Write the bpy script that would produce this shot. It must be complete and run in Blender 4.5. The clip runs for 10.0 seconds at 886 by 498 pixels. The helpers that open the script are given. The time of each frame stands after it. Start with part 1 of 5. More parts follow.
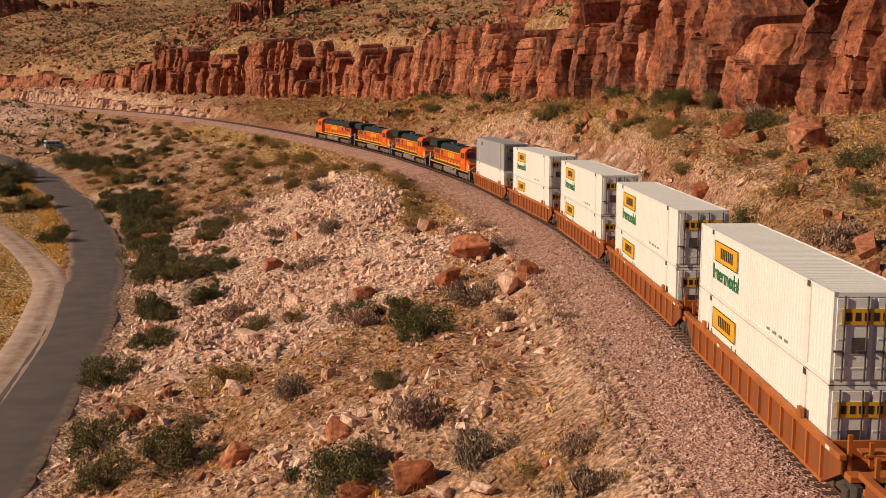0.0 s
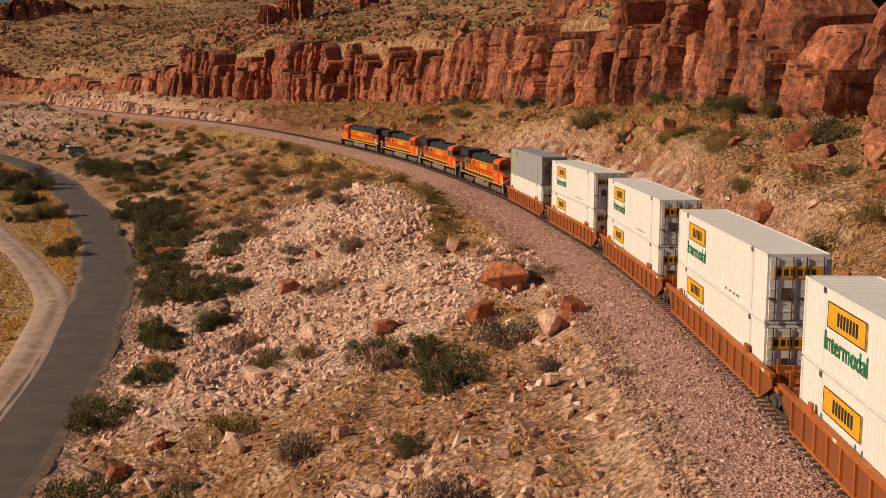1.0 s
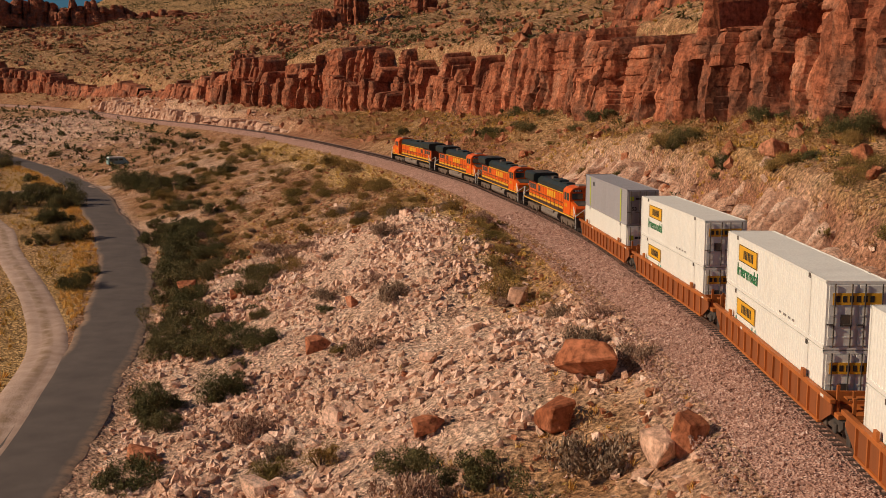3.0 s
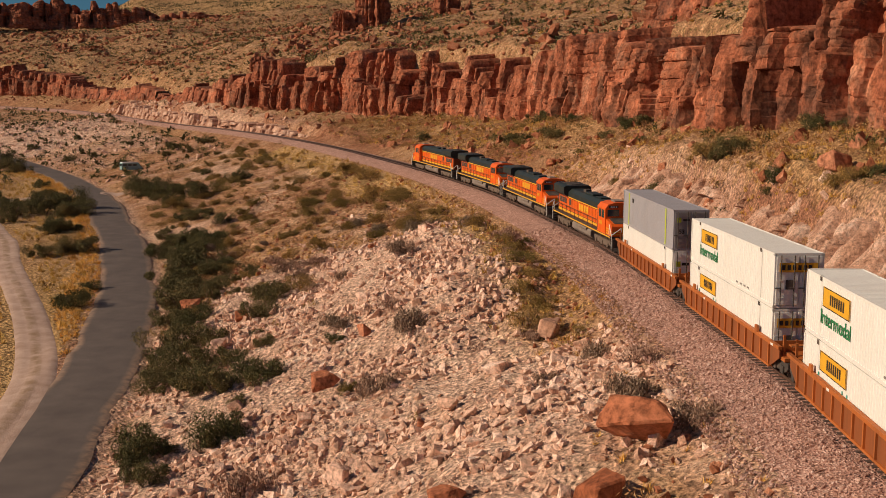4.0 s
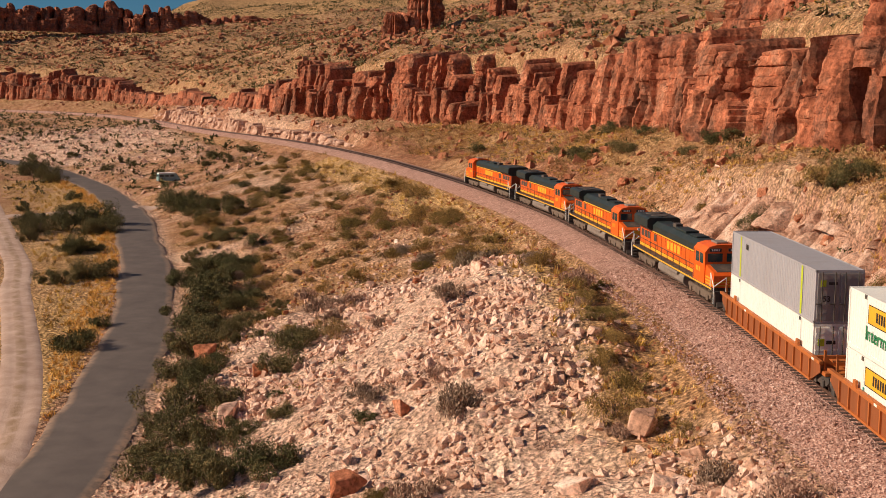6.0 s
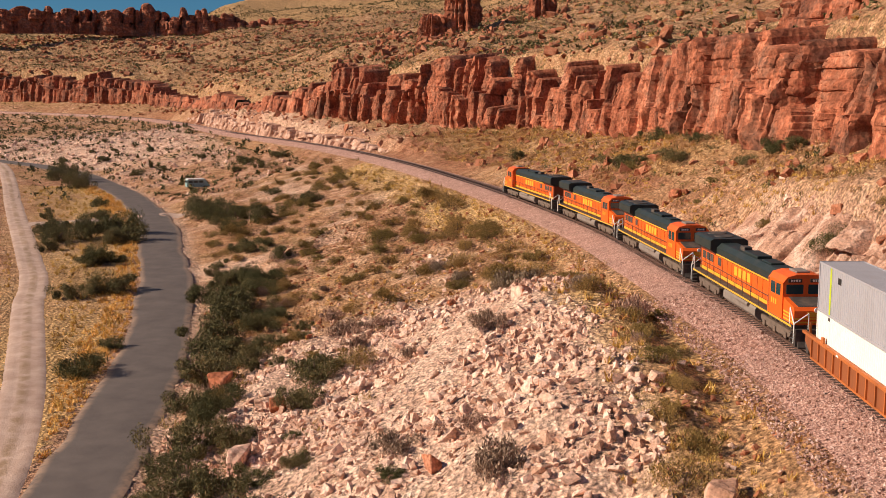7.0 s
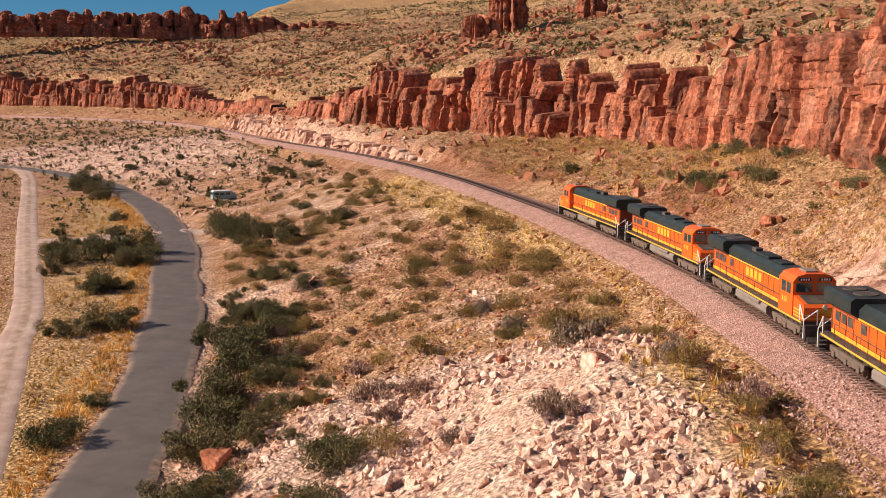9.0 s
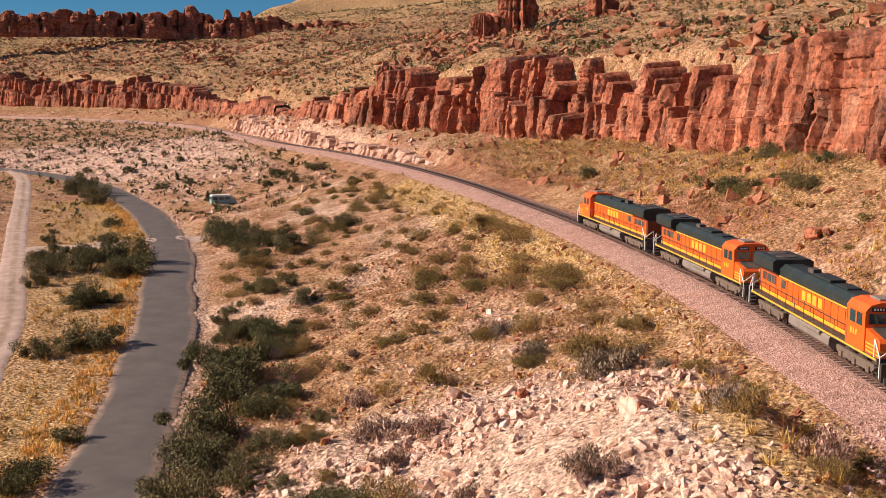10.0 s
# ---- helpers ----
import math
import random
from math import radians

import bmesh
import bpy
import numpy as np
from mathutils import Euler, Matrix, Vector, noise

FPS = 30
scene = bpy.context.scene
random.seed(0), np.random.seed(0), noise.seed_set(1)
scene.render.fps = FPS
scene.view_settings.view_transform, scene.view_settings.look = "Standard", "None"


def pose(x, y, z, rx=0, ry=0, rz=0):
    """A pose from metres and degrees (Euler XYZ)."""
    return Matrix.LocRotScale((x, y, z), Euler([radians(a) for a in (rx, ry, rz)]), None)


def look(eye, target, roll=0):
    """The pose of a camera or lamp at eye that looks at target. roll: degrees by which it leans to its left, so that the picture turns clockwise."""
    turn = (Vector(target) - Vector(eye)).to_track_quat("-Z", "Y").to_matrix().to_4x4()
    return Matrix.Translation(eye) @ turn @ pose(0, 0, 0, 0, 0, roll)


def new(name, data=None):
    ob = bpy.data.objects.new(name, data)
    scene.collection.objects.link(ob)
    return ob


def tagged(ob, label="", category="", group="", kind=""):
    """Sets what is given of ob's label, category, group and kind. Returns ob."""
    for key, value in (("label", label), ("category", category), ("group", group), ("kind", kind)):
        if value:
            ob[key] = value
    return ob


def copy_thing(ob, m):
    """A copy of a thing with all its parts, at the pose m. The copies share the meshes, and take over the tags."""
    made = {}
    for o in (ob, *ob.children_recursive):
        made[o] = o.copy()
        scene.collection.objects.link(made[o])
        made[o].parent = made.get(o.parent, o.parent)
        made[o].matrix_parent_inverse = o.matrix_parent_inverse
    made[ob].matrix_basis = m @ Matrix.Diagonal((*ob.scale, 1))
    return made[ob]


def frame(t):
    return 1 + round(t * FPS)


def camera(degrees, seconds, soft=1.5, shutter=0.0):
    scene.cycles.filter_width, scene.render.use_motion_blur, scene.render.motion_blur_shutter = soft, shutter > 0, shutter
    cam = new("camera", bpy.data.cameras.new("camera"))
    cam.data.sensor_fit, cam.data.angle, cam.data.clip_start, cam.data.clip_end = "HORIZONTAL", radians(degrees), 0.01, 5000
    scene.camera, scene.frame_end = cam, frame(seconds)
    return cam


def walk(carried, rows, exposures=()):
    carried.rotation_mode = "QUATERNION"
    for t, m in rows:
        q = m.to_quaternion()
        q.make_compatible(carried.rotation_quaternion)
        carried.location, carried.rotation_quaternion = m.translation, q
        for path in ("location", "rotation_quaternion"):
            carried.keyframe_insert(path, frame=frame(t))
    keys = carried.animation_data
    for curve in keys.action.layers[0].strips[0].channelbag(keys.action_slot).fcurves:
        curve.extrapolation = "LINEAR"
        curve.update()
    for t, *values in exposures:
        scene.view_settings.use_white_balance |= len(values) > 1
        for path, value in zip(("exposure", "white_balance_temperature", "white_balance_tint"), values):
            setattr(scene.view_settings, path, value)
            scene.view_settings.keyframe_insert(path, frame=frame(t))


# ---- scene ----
cam = camera(45.2, 10.0, 0.8)
# seconds, x, y, z of the eye, yaw, pitch, roll; rail level near the start is z = 0
ROWS = [
    (0.0, 0.00, 0.00, 12.20, -0.09, -8.74, -0.02),
    (0.5, -0.04, 5.13, 12.43, 0.73, -8.67, -0.01),
    (1.0, -0.08, 10.31, 12.63, 1.56, -8.61, 0.01),
    (1.5, -0.18, 15.42, 12.83, 2.04, -8.56, 0.02),
    (2.0, -0.39, 20.49, 13.10, 2.96, -8.49, 0.02),
    (2.5, -0.61, 25.54, 13.36, 3.89, -8.42, 0.02),
    (4.0, -1.67, 40.34, 13.98, 5.95, -8.25, -0.01),
    (4.5, -2.15, 45.11, 14.18, 6.29, -8.22, -0.02),
    (5.0, -2.70, 49.89, 14.40, 6.72, -8.19, -0.02),
    (5.5, -3.36, 54.68, 14.61, 7.73, -8.13, -0.00),
    (7.0, -5.70, 69.23, 15.11, 10.81, -7.93, 0.01),
    (7.5, -6.66, 74.09, 15.27, 11.59, -7.90, 0.01),
    (8.0, -7.72, 78.94, 15.46, 12.07, -7.88, 0.01),
    (8.5, -8.88, 83.87, 15.61, 12.49, -7.81, 0.01),
    (9.0, -10.11, 88.83, 15.80, 13.06, -7.77, -0.00),
    (9.5, -11.46, 93.77, 15.88, 13.30, -7.77, -0.00),
    (10.0, -12.88, 98.72, 15.85, 13.41, -7.75, -0.03),
]
walk(cam, [(t, pose(x, y, z, 90 + pitch, 0, yaw) @ pose(0, 0, 0, 0, 0, roll)) for t, x, y, z, yaw, pitch, roll in ROWS],
     [(0.0, -0.12, 6800, 10), (2.5, -0.36, 6800, 10), (4.0, -0.16, 6700, 10), (5.0, 0.00, 6600, 10), (5.5, 0.10, 6550, 10),
      (7.0, 0.46, 6150, 10), (7.5, 0.52, 6050, 10), (10.0, 0.68, 5850, 10)])

# ---------------------------------------------------------------- light
SUN_DIR = Vector((-0.84, -0.20, 0.50)).normalized()      # from the ground towards the sun
world = bpy.data.worlds.new("sky")
scene.world = world
world.use_nodes = True
wn = world.node_tree
sky = wn.nodes.new("ShaderNodeTexSky")
sky.sky_type, sky.sun_disc = "NISHITA", False
sky.sun_elevation = math.asin(SUN_DIR.z)
sky.sun_rotation = math.atan2(SUN_DIR.x, SUN_DIR.y)
sky.air_density, sky.dust_density, sky.ozone_density = 1.0, 0.0, 3.0
deepen = wn.nodes.new("ShaderNodeMix")
deepen.data_type, deepen.blend_type = "RGBA", "MULTIPLY"
deepen.inputs[0].default_value, deepen.inputs[7].default_value = 1.0, (0.46, 0.88, 1.22, 1.0)
wn.links.new(sky.outputs[0], deepen.inputs[6])
# thin scattered clouds
cloud_at = wn.nodes.new("ShaderNodeMapping")
cloud_at.inputs["Scale"].default_value = (1.0, 1.0, 5.0)
wn.links.new(wn.nodes.new("ShaderNodeTexCoord").outputs["Generated"], cloud_at.inputs[0])
puffs = wn.nodes.new("ShaderNodeTexNoise")
puffs.inputs["Scale"].default_value, puffs.inputs["Detail"].default_value = 4.0, 6.0
wn.links.new(cloud_at.outputs[0], puffs.inputs["Vector"])
amount = wn.nodes.new("ShaderNodeValToRGB")
amount.color_ramp.elements[0].position, amount.color_ramp.elements[1].position = 0.58, 0.70
wn.links.new(puffs.outputs["Fac"], amount.inputs[0])
clouded = wn.nodes.new("ShaderNodeMix")
clouded.data_type = "RGBA"
clouded.inputs[7].default_value = (15.0, 14.0, 15.0, 1.0)
wn.links.new(amount.outputs[0], clouded.inputs[0])
wn.links.new(deepen.outputs[2], clouded.inputs[6])
wn.links.new(clouded.outputs[2], wn.nodes["Background"].inputs[0])
wn.nodes["Background"].inputs[1].default_value = 0.030
sun = new("sun", bpy.data.lights.new("sun", "SUN"))
sun.data.energy, sun.data.angle, sun.data.color = 5.0, radians(0.55), (1.0, 0.80, 0.60)
sun.matrix_world = look(SUN_DIR * 200, (0, 0, 0))

# ---------------------------------------------------------------- materials


def material(name, roughness=0.85, metallic=0.0, specular=0.3):
    m = bpy.data.materials.new(name)
    m.use_nodes = True
    b = m.node_tree.nodes["Principled BSDF"]
    b.inputs["Roughness"].default_value = roughness
    b.inputs["Metallic"].default_value = metallic
    b.inputs["Specular IOR Level"].default_value = specular
    return m


class Nodes:
    """Short hand for building a node tree."""

    def __init__(self, m):
        self.t = m.node_tree
        self.out = self.t.nodes["Principled BSDF"]
        self.pos = self.t.nodes.new("ShaderNodeTexCoord").outputs["Object"]

    def put(self, socket, value):
        if isinstance(value, bpy.types.NodeSocket):
            self.t.links.new(value, socket)
        elif isinstance(value, (tuple, list)):
            socket.default_value = (*value, 1.0) if len(value) == 3 and len(socket.default_value) == 4 else value
        else:
            socket.default_value = value

    def noise(self, scale, detail=4.0, rough=0.55, where=None):
        n = self.t.nodes.new("ShaderNodeTexNoise")
        n.inputs["Scale"].default_value, n.inputs["Detail"].default_value, n.inputs["Roughness"].default_value = scale, detail, rough
        self.t.links.new(where or self.pos, n.inputs["Vector"])
        return n.outputs["Fac"]

    def cells(self, scale, out="Color", where=None, feature="F1"):
        n = self.t.nodes.new("ShaderNodeTexVoronoi")
        n.feature = feature
        n.inputs["Scale"].default_value = scale
        self.t.links.new(where or self.pos, n.inputs["Vector"])
        return n.outputs[out]

    def stretch(self, sx, sy, sz):
        n = self.t.nodes.new("ShaderNodeMapping")
        n.inputs["Scale"].default_value = (sx, sy, sz)
        self.t.links.new(self.pos, n.inputs["Vector"])
        return n.outputs[0]

    def ramp(self, fac, *stops):
        n = self.t.nodes.new("ShaderNodeValToRGB")
        e = n.color_ramp.elements
        while len(e) < len(stops):
            e.new(0.5)
        for i, (p, c) in enumerate(stops):
            e[i].position = p
            e[i].color = (*c, 1) if isinstance(c, tuple) else (c, c, c, 1)
        self.put(n.inputs[0], fac)
        return n.outputs[0]

    def mix(self, fac, a, b, how="MIX"):
        n = self.t.nodes.new("ShaderNodeMix")
        n.data_type, n.blend_type = "RGBA", how
        for k, v in ((0, fac), (6, a), (7, b)):
            self.put(n.inputs[k], v)
        return n.outputs[2]

    def attribute(self, name):
        n = self.t.nodes.new("ShaderNodeAttribute")
        n.attribute_name = name
        return n.outputs["Fac"]

    def random(self):
        return self.t.nodes.new("ShaderNodeObjectInfo").outputs["Random"]

    def island(self):
        return self.t.nodes.new("ShaderNodeNewGeometry").outputs["Random Per Island"]

    def colour(self, c):
        self.put(self.out.inputs["Base Color"], c)

    def bump(self, height, strength=0.4, distance=0.1):
        n = self.t.nodes.new("ShaderNodeBump")
        n.inputs["Strength"].default_value, n.inputs["Distance"].default_value = strength, distance
        self.put(n.inputs["Height"], height)
        self.t.links.new(n.outputs[0], self.out.inputs["Normal"])


def make_ground():
    m = material("desert_ground", 0.95, specular=0.1)
    n = Nodes(m)
    big, mid, fine = n.noise(0.045, 5), n.noise(0.42, 6, 0.65), n.noise(3.2, 5, 0.7)
    earth = n.ramp(mid, (0.34, (0.25, 0.115, 0.060)), (0.5, (0.46, 0.240, 0.138)), (0.66, (0.64, 0.410, 0.275)))
    earth = n.mix(n.ramp(big, (0.40, 0.0), (0.62, 0.55)), earth, (0.40, 0.235, 0.10))
    pale = n.ramp(mid, (0.25, (0.52, 0.31, 0.215)), (0.5, (0.74, 0.49, 0.37)), (0.72, (0.84, 0.62, 0.50)))
    red = n.ramp(mid, (0.3, (0.19, 0.062, 0.033)), (0.7, (0.36, 0.135, 0.075)))
    grass = n.ramp(fine, (0.32, (0.33, 0.185, 0.075)), (0.6, (0.60, 0.385, 0.165)), (0.8, (0.72, 0.50, 0.25)))
    scrub = n.ramp(fine, (0.35, (0.10, 0.075, 0.030)), (0.65, (0.30, 0.19, 0.085)))
    c = n.mix(n.attribute("pale"), earth, pale)
    c = n.mix(n.attribute("red"), c, red)
    c = n.mix(n.attribute("dry_grass"), c, grass)
    c = n.mix(n.mix(1.0, n.attribute("scrub"), (0.55, 0.55, 0.55), "MULTIPLY"), c, n.ramp(mid, (0.34, (0.20, 0.105, 0.055)), (0.5, (0.44, 0.255, 0.125)), (0.66, (0.62, 0.41, 0.22))))
    spots = n.ramp(n.noise(0.9, 6, 0.8), (0.53, 0.0), (0.58, 1.0))
    c = n.mix(n.mix(1.0, n.attribute("scrub"), spots, "MULTIPLY"), c, scrub)
    grit = n.cells(4.5)
    c = n.mix(0.6, c, n.mix(1.0, c, n.ramp(grit, (0.0, 0.35), (1.0, 1.7)), "MULTIPLY"))
    c = n.mix(1.0, c, n.ramp(fine, (0.36, 0.40), (0.5, 1.0), (0.64, 1.5)), "MULTIPLY")
    n.colour(c)
    h = n.mix(0.5, fine, n.cells(2.2, "Distance"))
    n.bump(h, 1.0, 0.6)
    return m


def make_rock(name, low, mid, high, scale=0.5, strata=0.0, per="random", relief=0.4):
    m = material(name, 0.9, specular=0.15)
    n = Nodes(m)
    a, b = n.noise(scale, 6, 0.65), n.noise(scale * 9, 6, 0.75)
    c = n.ramp(a, (0.30, low), (0.5, mid), (0.70, high))
    height = n.mix(0.5, a, b)
    if strata:
        lines = n.noise(1.0, 4, 0.6, n.stretch(0.06, 0.06, strata))
        c = n.mix(0.6, c, n.ramp(lines, (0.35, 0.62), (0.5, 1.0), (0.65, 1.35)), "MULTIPLY")
        streak = n.noise(1.0, 5, 0.65, n.stretch(0.6, 0.6, 0.06))
        varnish = n.noise(0.11, 6, 0.75)
        c = n.mix(n.ramp(varnish, (0.47, 0.0), (0.63, 0.8)), c, (0.085, 0.038, 0.028))
        c = n.mix(0.6, c, n.ramp(streak, (0.35, (0.52, 0.42, 0.38)), (0.6, (1.15, 1.05, 1.0))), "MULTIPLY")
        blocks = n.stretch(0.9, 0.9, 0.55)
        c = n.mix(0.55, c, n.mix(1.0, c, n.ramp(n.cells(1.0, "Color", blocks), (0.0, 0.5), (1.0, 1.5)), "MULTIPLY"))
        height = n.mix(0.5, height, n.cells(1.0, "Distance", blocks))
    if per:
        pick = n.random() if per == "random" else n.island()
        c = n.mix(1.0, c, n.ramp(pick, (0.0, (0.74, 0.66, 0.60)), (0.5, (1.0, 0.98, 0.96)), (1.0, (1.16, 1.18, 1.2))), "MULTIPLY")
    c = n.mix(0.8, c, n.ramp(b, (0.36, 0.35), (0.5, 1.0), (0.64, 1.5)), "MULTIPLY")
    n.colour(c)
    n.bump(height, 1.0, relief)
    return m


M_GROUND = make_ground()
M_CLIFF = make_rock("red_cliff_rock", (0.20, 0.066, 0.037), (0.39, 0.140, 0.074), (0.57, 0.29, 0.18), 0.22, 0.5, None, 0.5)
M_PALE = make_rock("pale_pink_rock", (0.48, 0.275, 0.185), (0.72, 0.475, 0.355), (0.85, 0.65, 0.53), 0.5, 0, "island", 0.15)
M_PALE1 = make_rock("pale_boulder", (0.46, 0.26, 0.175), (0.66, 0.42, 0.31), (0.78, 0.57, 0.46), 0.5, 0, "random", 0.15)
M_RED1 = make_rock("red_boulder", (0.24, 0.075, 0.035), (0.42, 0.155, 0.080), (0.54, 0.26, 0.16), 0.6, 0, "random", 0.15)
M_REDS = make_rock("red_stones", (0.22, 0.075, 0.036), (0.38, 0.15, 0.080), (0.50, 0.25, 0.15), 0.6, 0, "island", 0.15)
M_CUT = make_rock("blasted_rock", (0.30, 0.145, 0.088), (0.56, 0.335, 0.235), (0.78, 0.57, 0.45), 0.5, 0, None, 0.35)


def make_asphalt():
    m = material("worn_asphalt", 0.8, specular=0.3)
    n = Nodes(m)
    c = n.ramp(n.noise(0.35, 5, 0.6), (0.25, (0.095, 0.075, 0.066)), (0.75, (0.150, 0.120, 0.104)))
    c = n.mix(0.5, c, n.ramp(n.noise(22, 3), (0.3, 0.6), (0.7, 1.35)), "MULTIPLY")
    edge = n.ramp(n.attribute("verge"), (0.62, 0.0), (1.0, 0.9))
    c = n.mix(n.mix(1.0, edge, n.ramp(n.noise(1.3, 4), (0.35, 0.2), (0.6, 1.0)), "MULTIPLY"), c, (0.40, 0.255, 0.165))
    n.colour(c)
    n.bump(n.noise(30, 3), 0.3, 0.02)
    return m


def make_track_dirt():
    m = material("pale_dirt", 0.95, specular=0.1)
    n = Nodes(m)
    c = n.ramp(n.noise(0.5, 6, 0.6), (0.3, (0.38, 0.255, 0.195)), (0.7, (0.54, 0.395, 0.32)))
    ruts = n.ramp(n.attribute("rut"), (0.55, 0.0), (0.95, 0.75))
    c = n.mix(n.mix(1.0, ruts, n.ramp(n.noise(0.6, 4), (0.4, 0.1), (0.6, 1.0)), "MULTIPLY"), c, (0.26, 0.17, 0.095))
    n.colour(c)
    n.bump(n.noise(5, 5), 0.6, 0.1)
    return m


def make_ballast():
    m = material("crushed_ballast", 0.9, specular=0.2)
    n = Nodes(m)
    stones = n.cells(9.0)
    c = n.ramp(stones, (0.0, (0.19, 0.105, 0.085)), (0.35, (0.40, 0.225, 0.175)), (0.7, (0.60, 0.375, 0.30)), (1.0, (0.82, 0.60, 0.50)))
    c = n.mix(0.6, c, n.ramp(n.noise(0.6, 5, 0.6), (0.3, (0.62, 0.55, 0.52)), (0.6, (1.05, 0.98, 0.95))), "MULTIPLY")
    n.colour(c)
    n.bump(n.cells(9.0, "Distance"), 1.0, 0.12)
    return m


M_ROAD, M_DIRT, M_BALLAST = make_asphalt(), make_track_dirt(), make_ballast()
M_STONE = make_rock("ballast_stone", (0.17, 0.10, 0.085), (0.48, 0.29, 0.23), (0.80, 0.62, 0.54), 2.5, 0, "island", 0.05)
M_REDDIRT = make_rock("red_dirt", (0.30, 0.15, 0.085), (0.44, 0.24, 0.145), (0.55, 0.34, 0.22), 0.5, 0, None, 0.1)


def plain(name, colour, roughness=0.5, metallic=0.0, grime=0.35, scale=1.2, grime_colour=(0.16, 0.10, 0.07), specular=0.4, streaks=False):
    """Painted or worked surface with dust and wear at two scales."""
    m = material(name, roughness, metallic, specular)
    n = Nodes(m)
    a = n.noise(scale, 5, 0.65, n.stretch(1, 1, 0.15) if streaks else None)
    c = n.mix(n.ramp(a, (0.45, 0.0), (0.80, grime)), colour, grime_colour)
    c = n.mix(0.25, c, n.ramp(n.noise(scale * 14, 3), (0.3, 0.75), (0.7, 1.2)), "MULTIPLY")
    n.colour(c)
    return m


def make_leaf(name, low, high, tip):
    m = material(name, 0.7, specular=0.15)
    n = Nodes(m)
    c = n.ramp(n.island(), (0.0, low), (0.7, high), (1.0, tip))
    c = n.mix(1.0, c, n.ramp(n.random(), (0.0, (0.75, 0.8, 0.7)), (1.0, (1.3, 1.15, 1.1))), "MULTIPLY")
    n.colour(c)
    return m


M_LEAF = make_leaf("dark_green_leaves", (0.050, 0.052, 0.022), (0.135, 0.125, 0.052), (0.27, 0.22, 0.10))
M_LEAF2 = make_leaf("yellow_green_leaves", (0.11, 0.080, 0.028), (0.28, 0.195, 0.066), (0.48, 0.33, 0.12))
M_TWIG = make_leaf("dry_grey_twigs", (0.17, 0.11, 0.08), (0.36, 0.25, 0.19), (0.52, 0.39, 0.31))
M_STRAW = make_leaf("dry_straw", (0.40, 0.22, 0.045), (0.70, 0.44, 0.115), (0.84, 0.60, 0.23))
M_BROWN = make_leaf("rusty_dry_leaves", (0.20, 0.105, 0.045), (0.42, 0.255, 0.115), (0.60, 0.42, 0.22))
M_BARK = plain("twig_bark", (0.13, 0.085, 0.06), 0.9)

# ---------------------------------------------------------------- lie of the land


def lattice(ix, iy, seed):
    h = (ix.astype(np.int64) * 374761393 + iy.astype(np.int64) * 668265263 + seed * 974634777) & 0xFFFFFFFF
    h = ((h ^ (h >> 13)) * 1274126177) & 0xFFFFFFFF
    return ((h ^ (h >> 16)) & 0xFFFF) / 65535.0


def grain(x, y, seed=0):
    """Smooth value noise, 0 to 1."""
    x, y = np.asarray(x, float), np.asarray(y, float)
    ix, iy = np.floor(x), np.floor(y)
    fx, fy = x - ix, y - iy
    fx, fy = fx * fx * (3 - 2 * fx), fy * fy * (3 - 2 * fy)
    a, b = lattice(ix, iy, seed), lattice(ix + 1, iy, seed)
    c, d = lattice(ix, iy + 1, seed), lattice(ix + 1, iy + 1, seed)
    return (a + (b - a) * fx) * (1 - fy) + (c + (d - c) * fx) * fy


def fractal(x, y, size, octaves=4, seed=0):
    """Sum of octaves, -1 to 1, largest feature of the given size."""
    total, amp, norm = 0.0, 1.0, 0.0
    for k in range(octaves):
        f = 2.0 ** k / size
        total = total + amp * (grain(np.asarray(x) * f + 17 * k, np.asarray(y) * f - 9 * k, seed + k) * 2 - 1)
        norm += amp
        amp *= 0.55
    return total / norm


def step(x, a, b):
    t = np.clip((np.asarray(x, float) - a) / (b - a), 0, 1)
    return t * t * (3 - 2 * t)


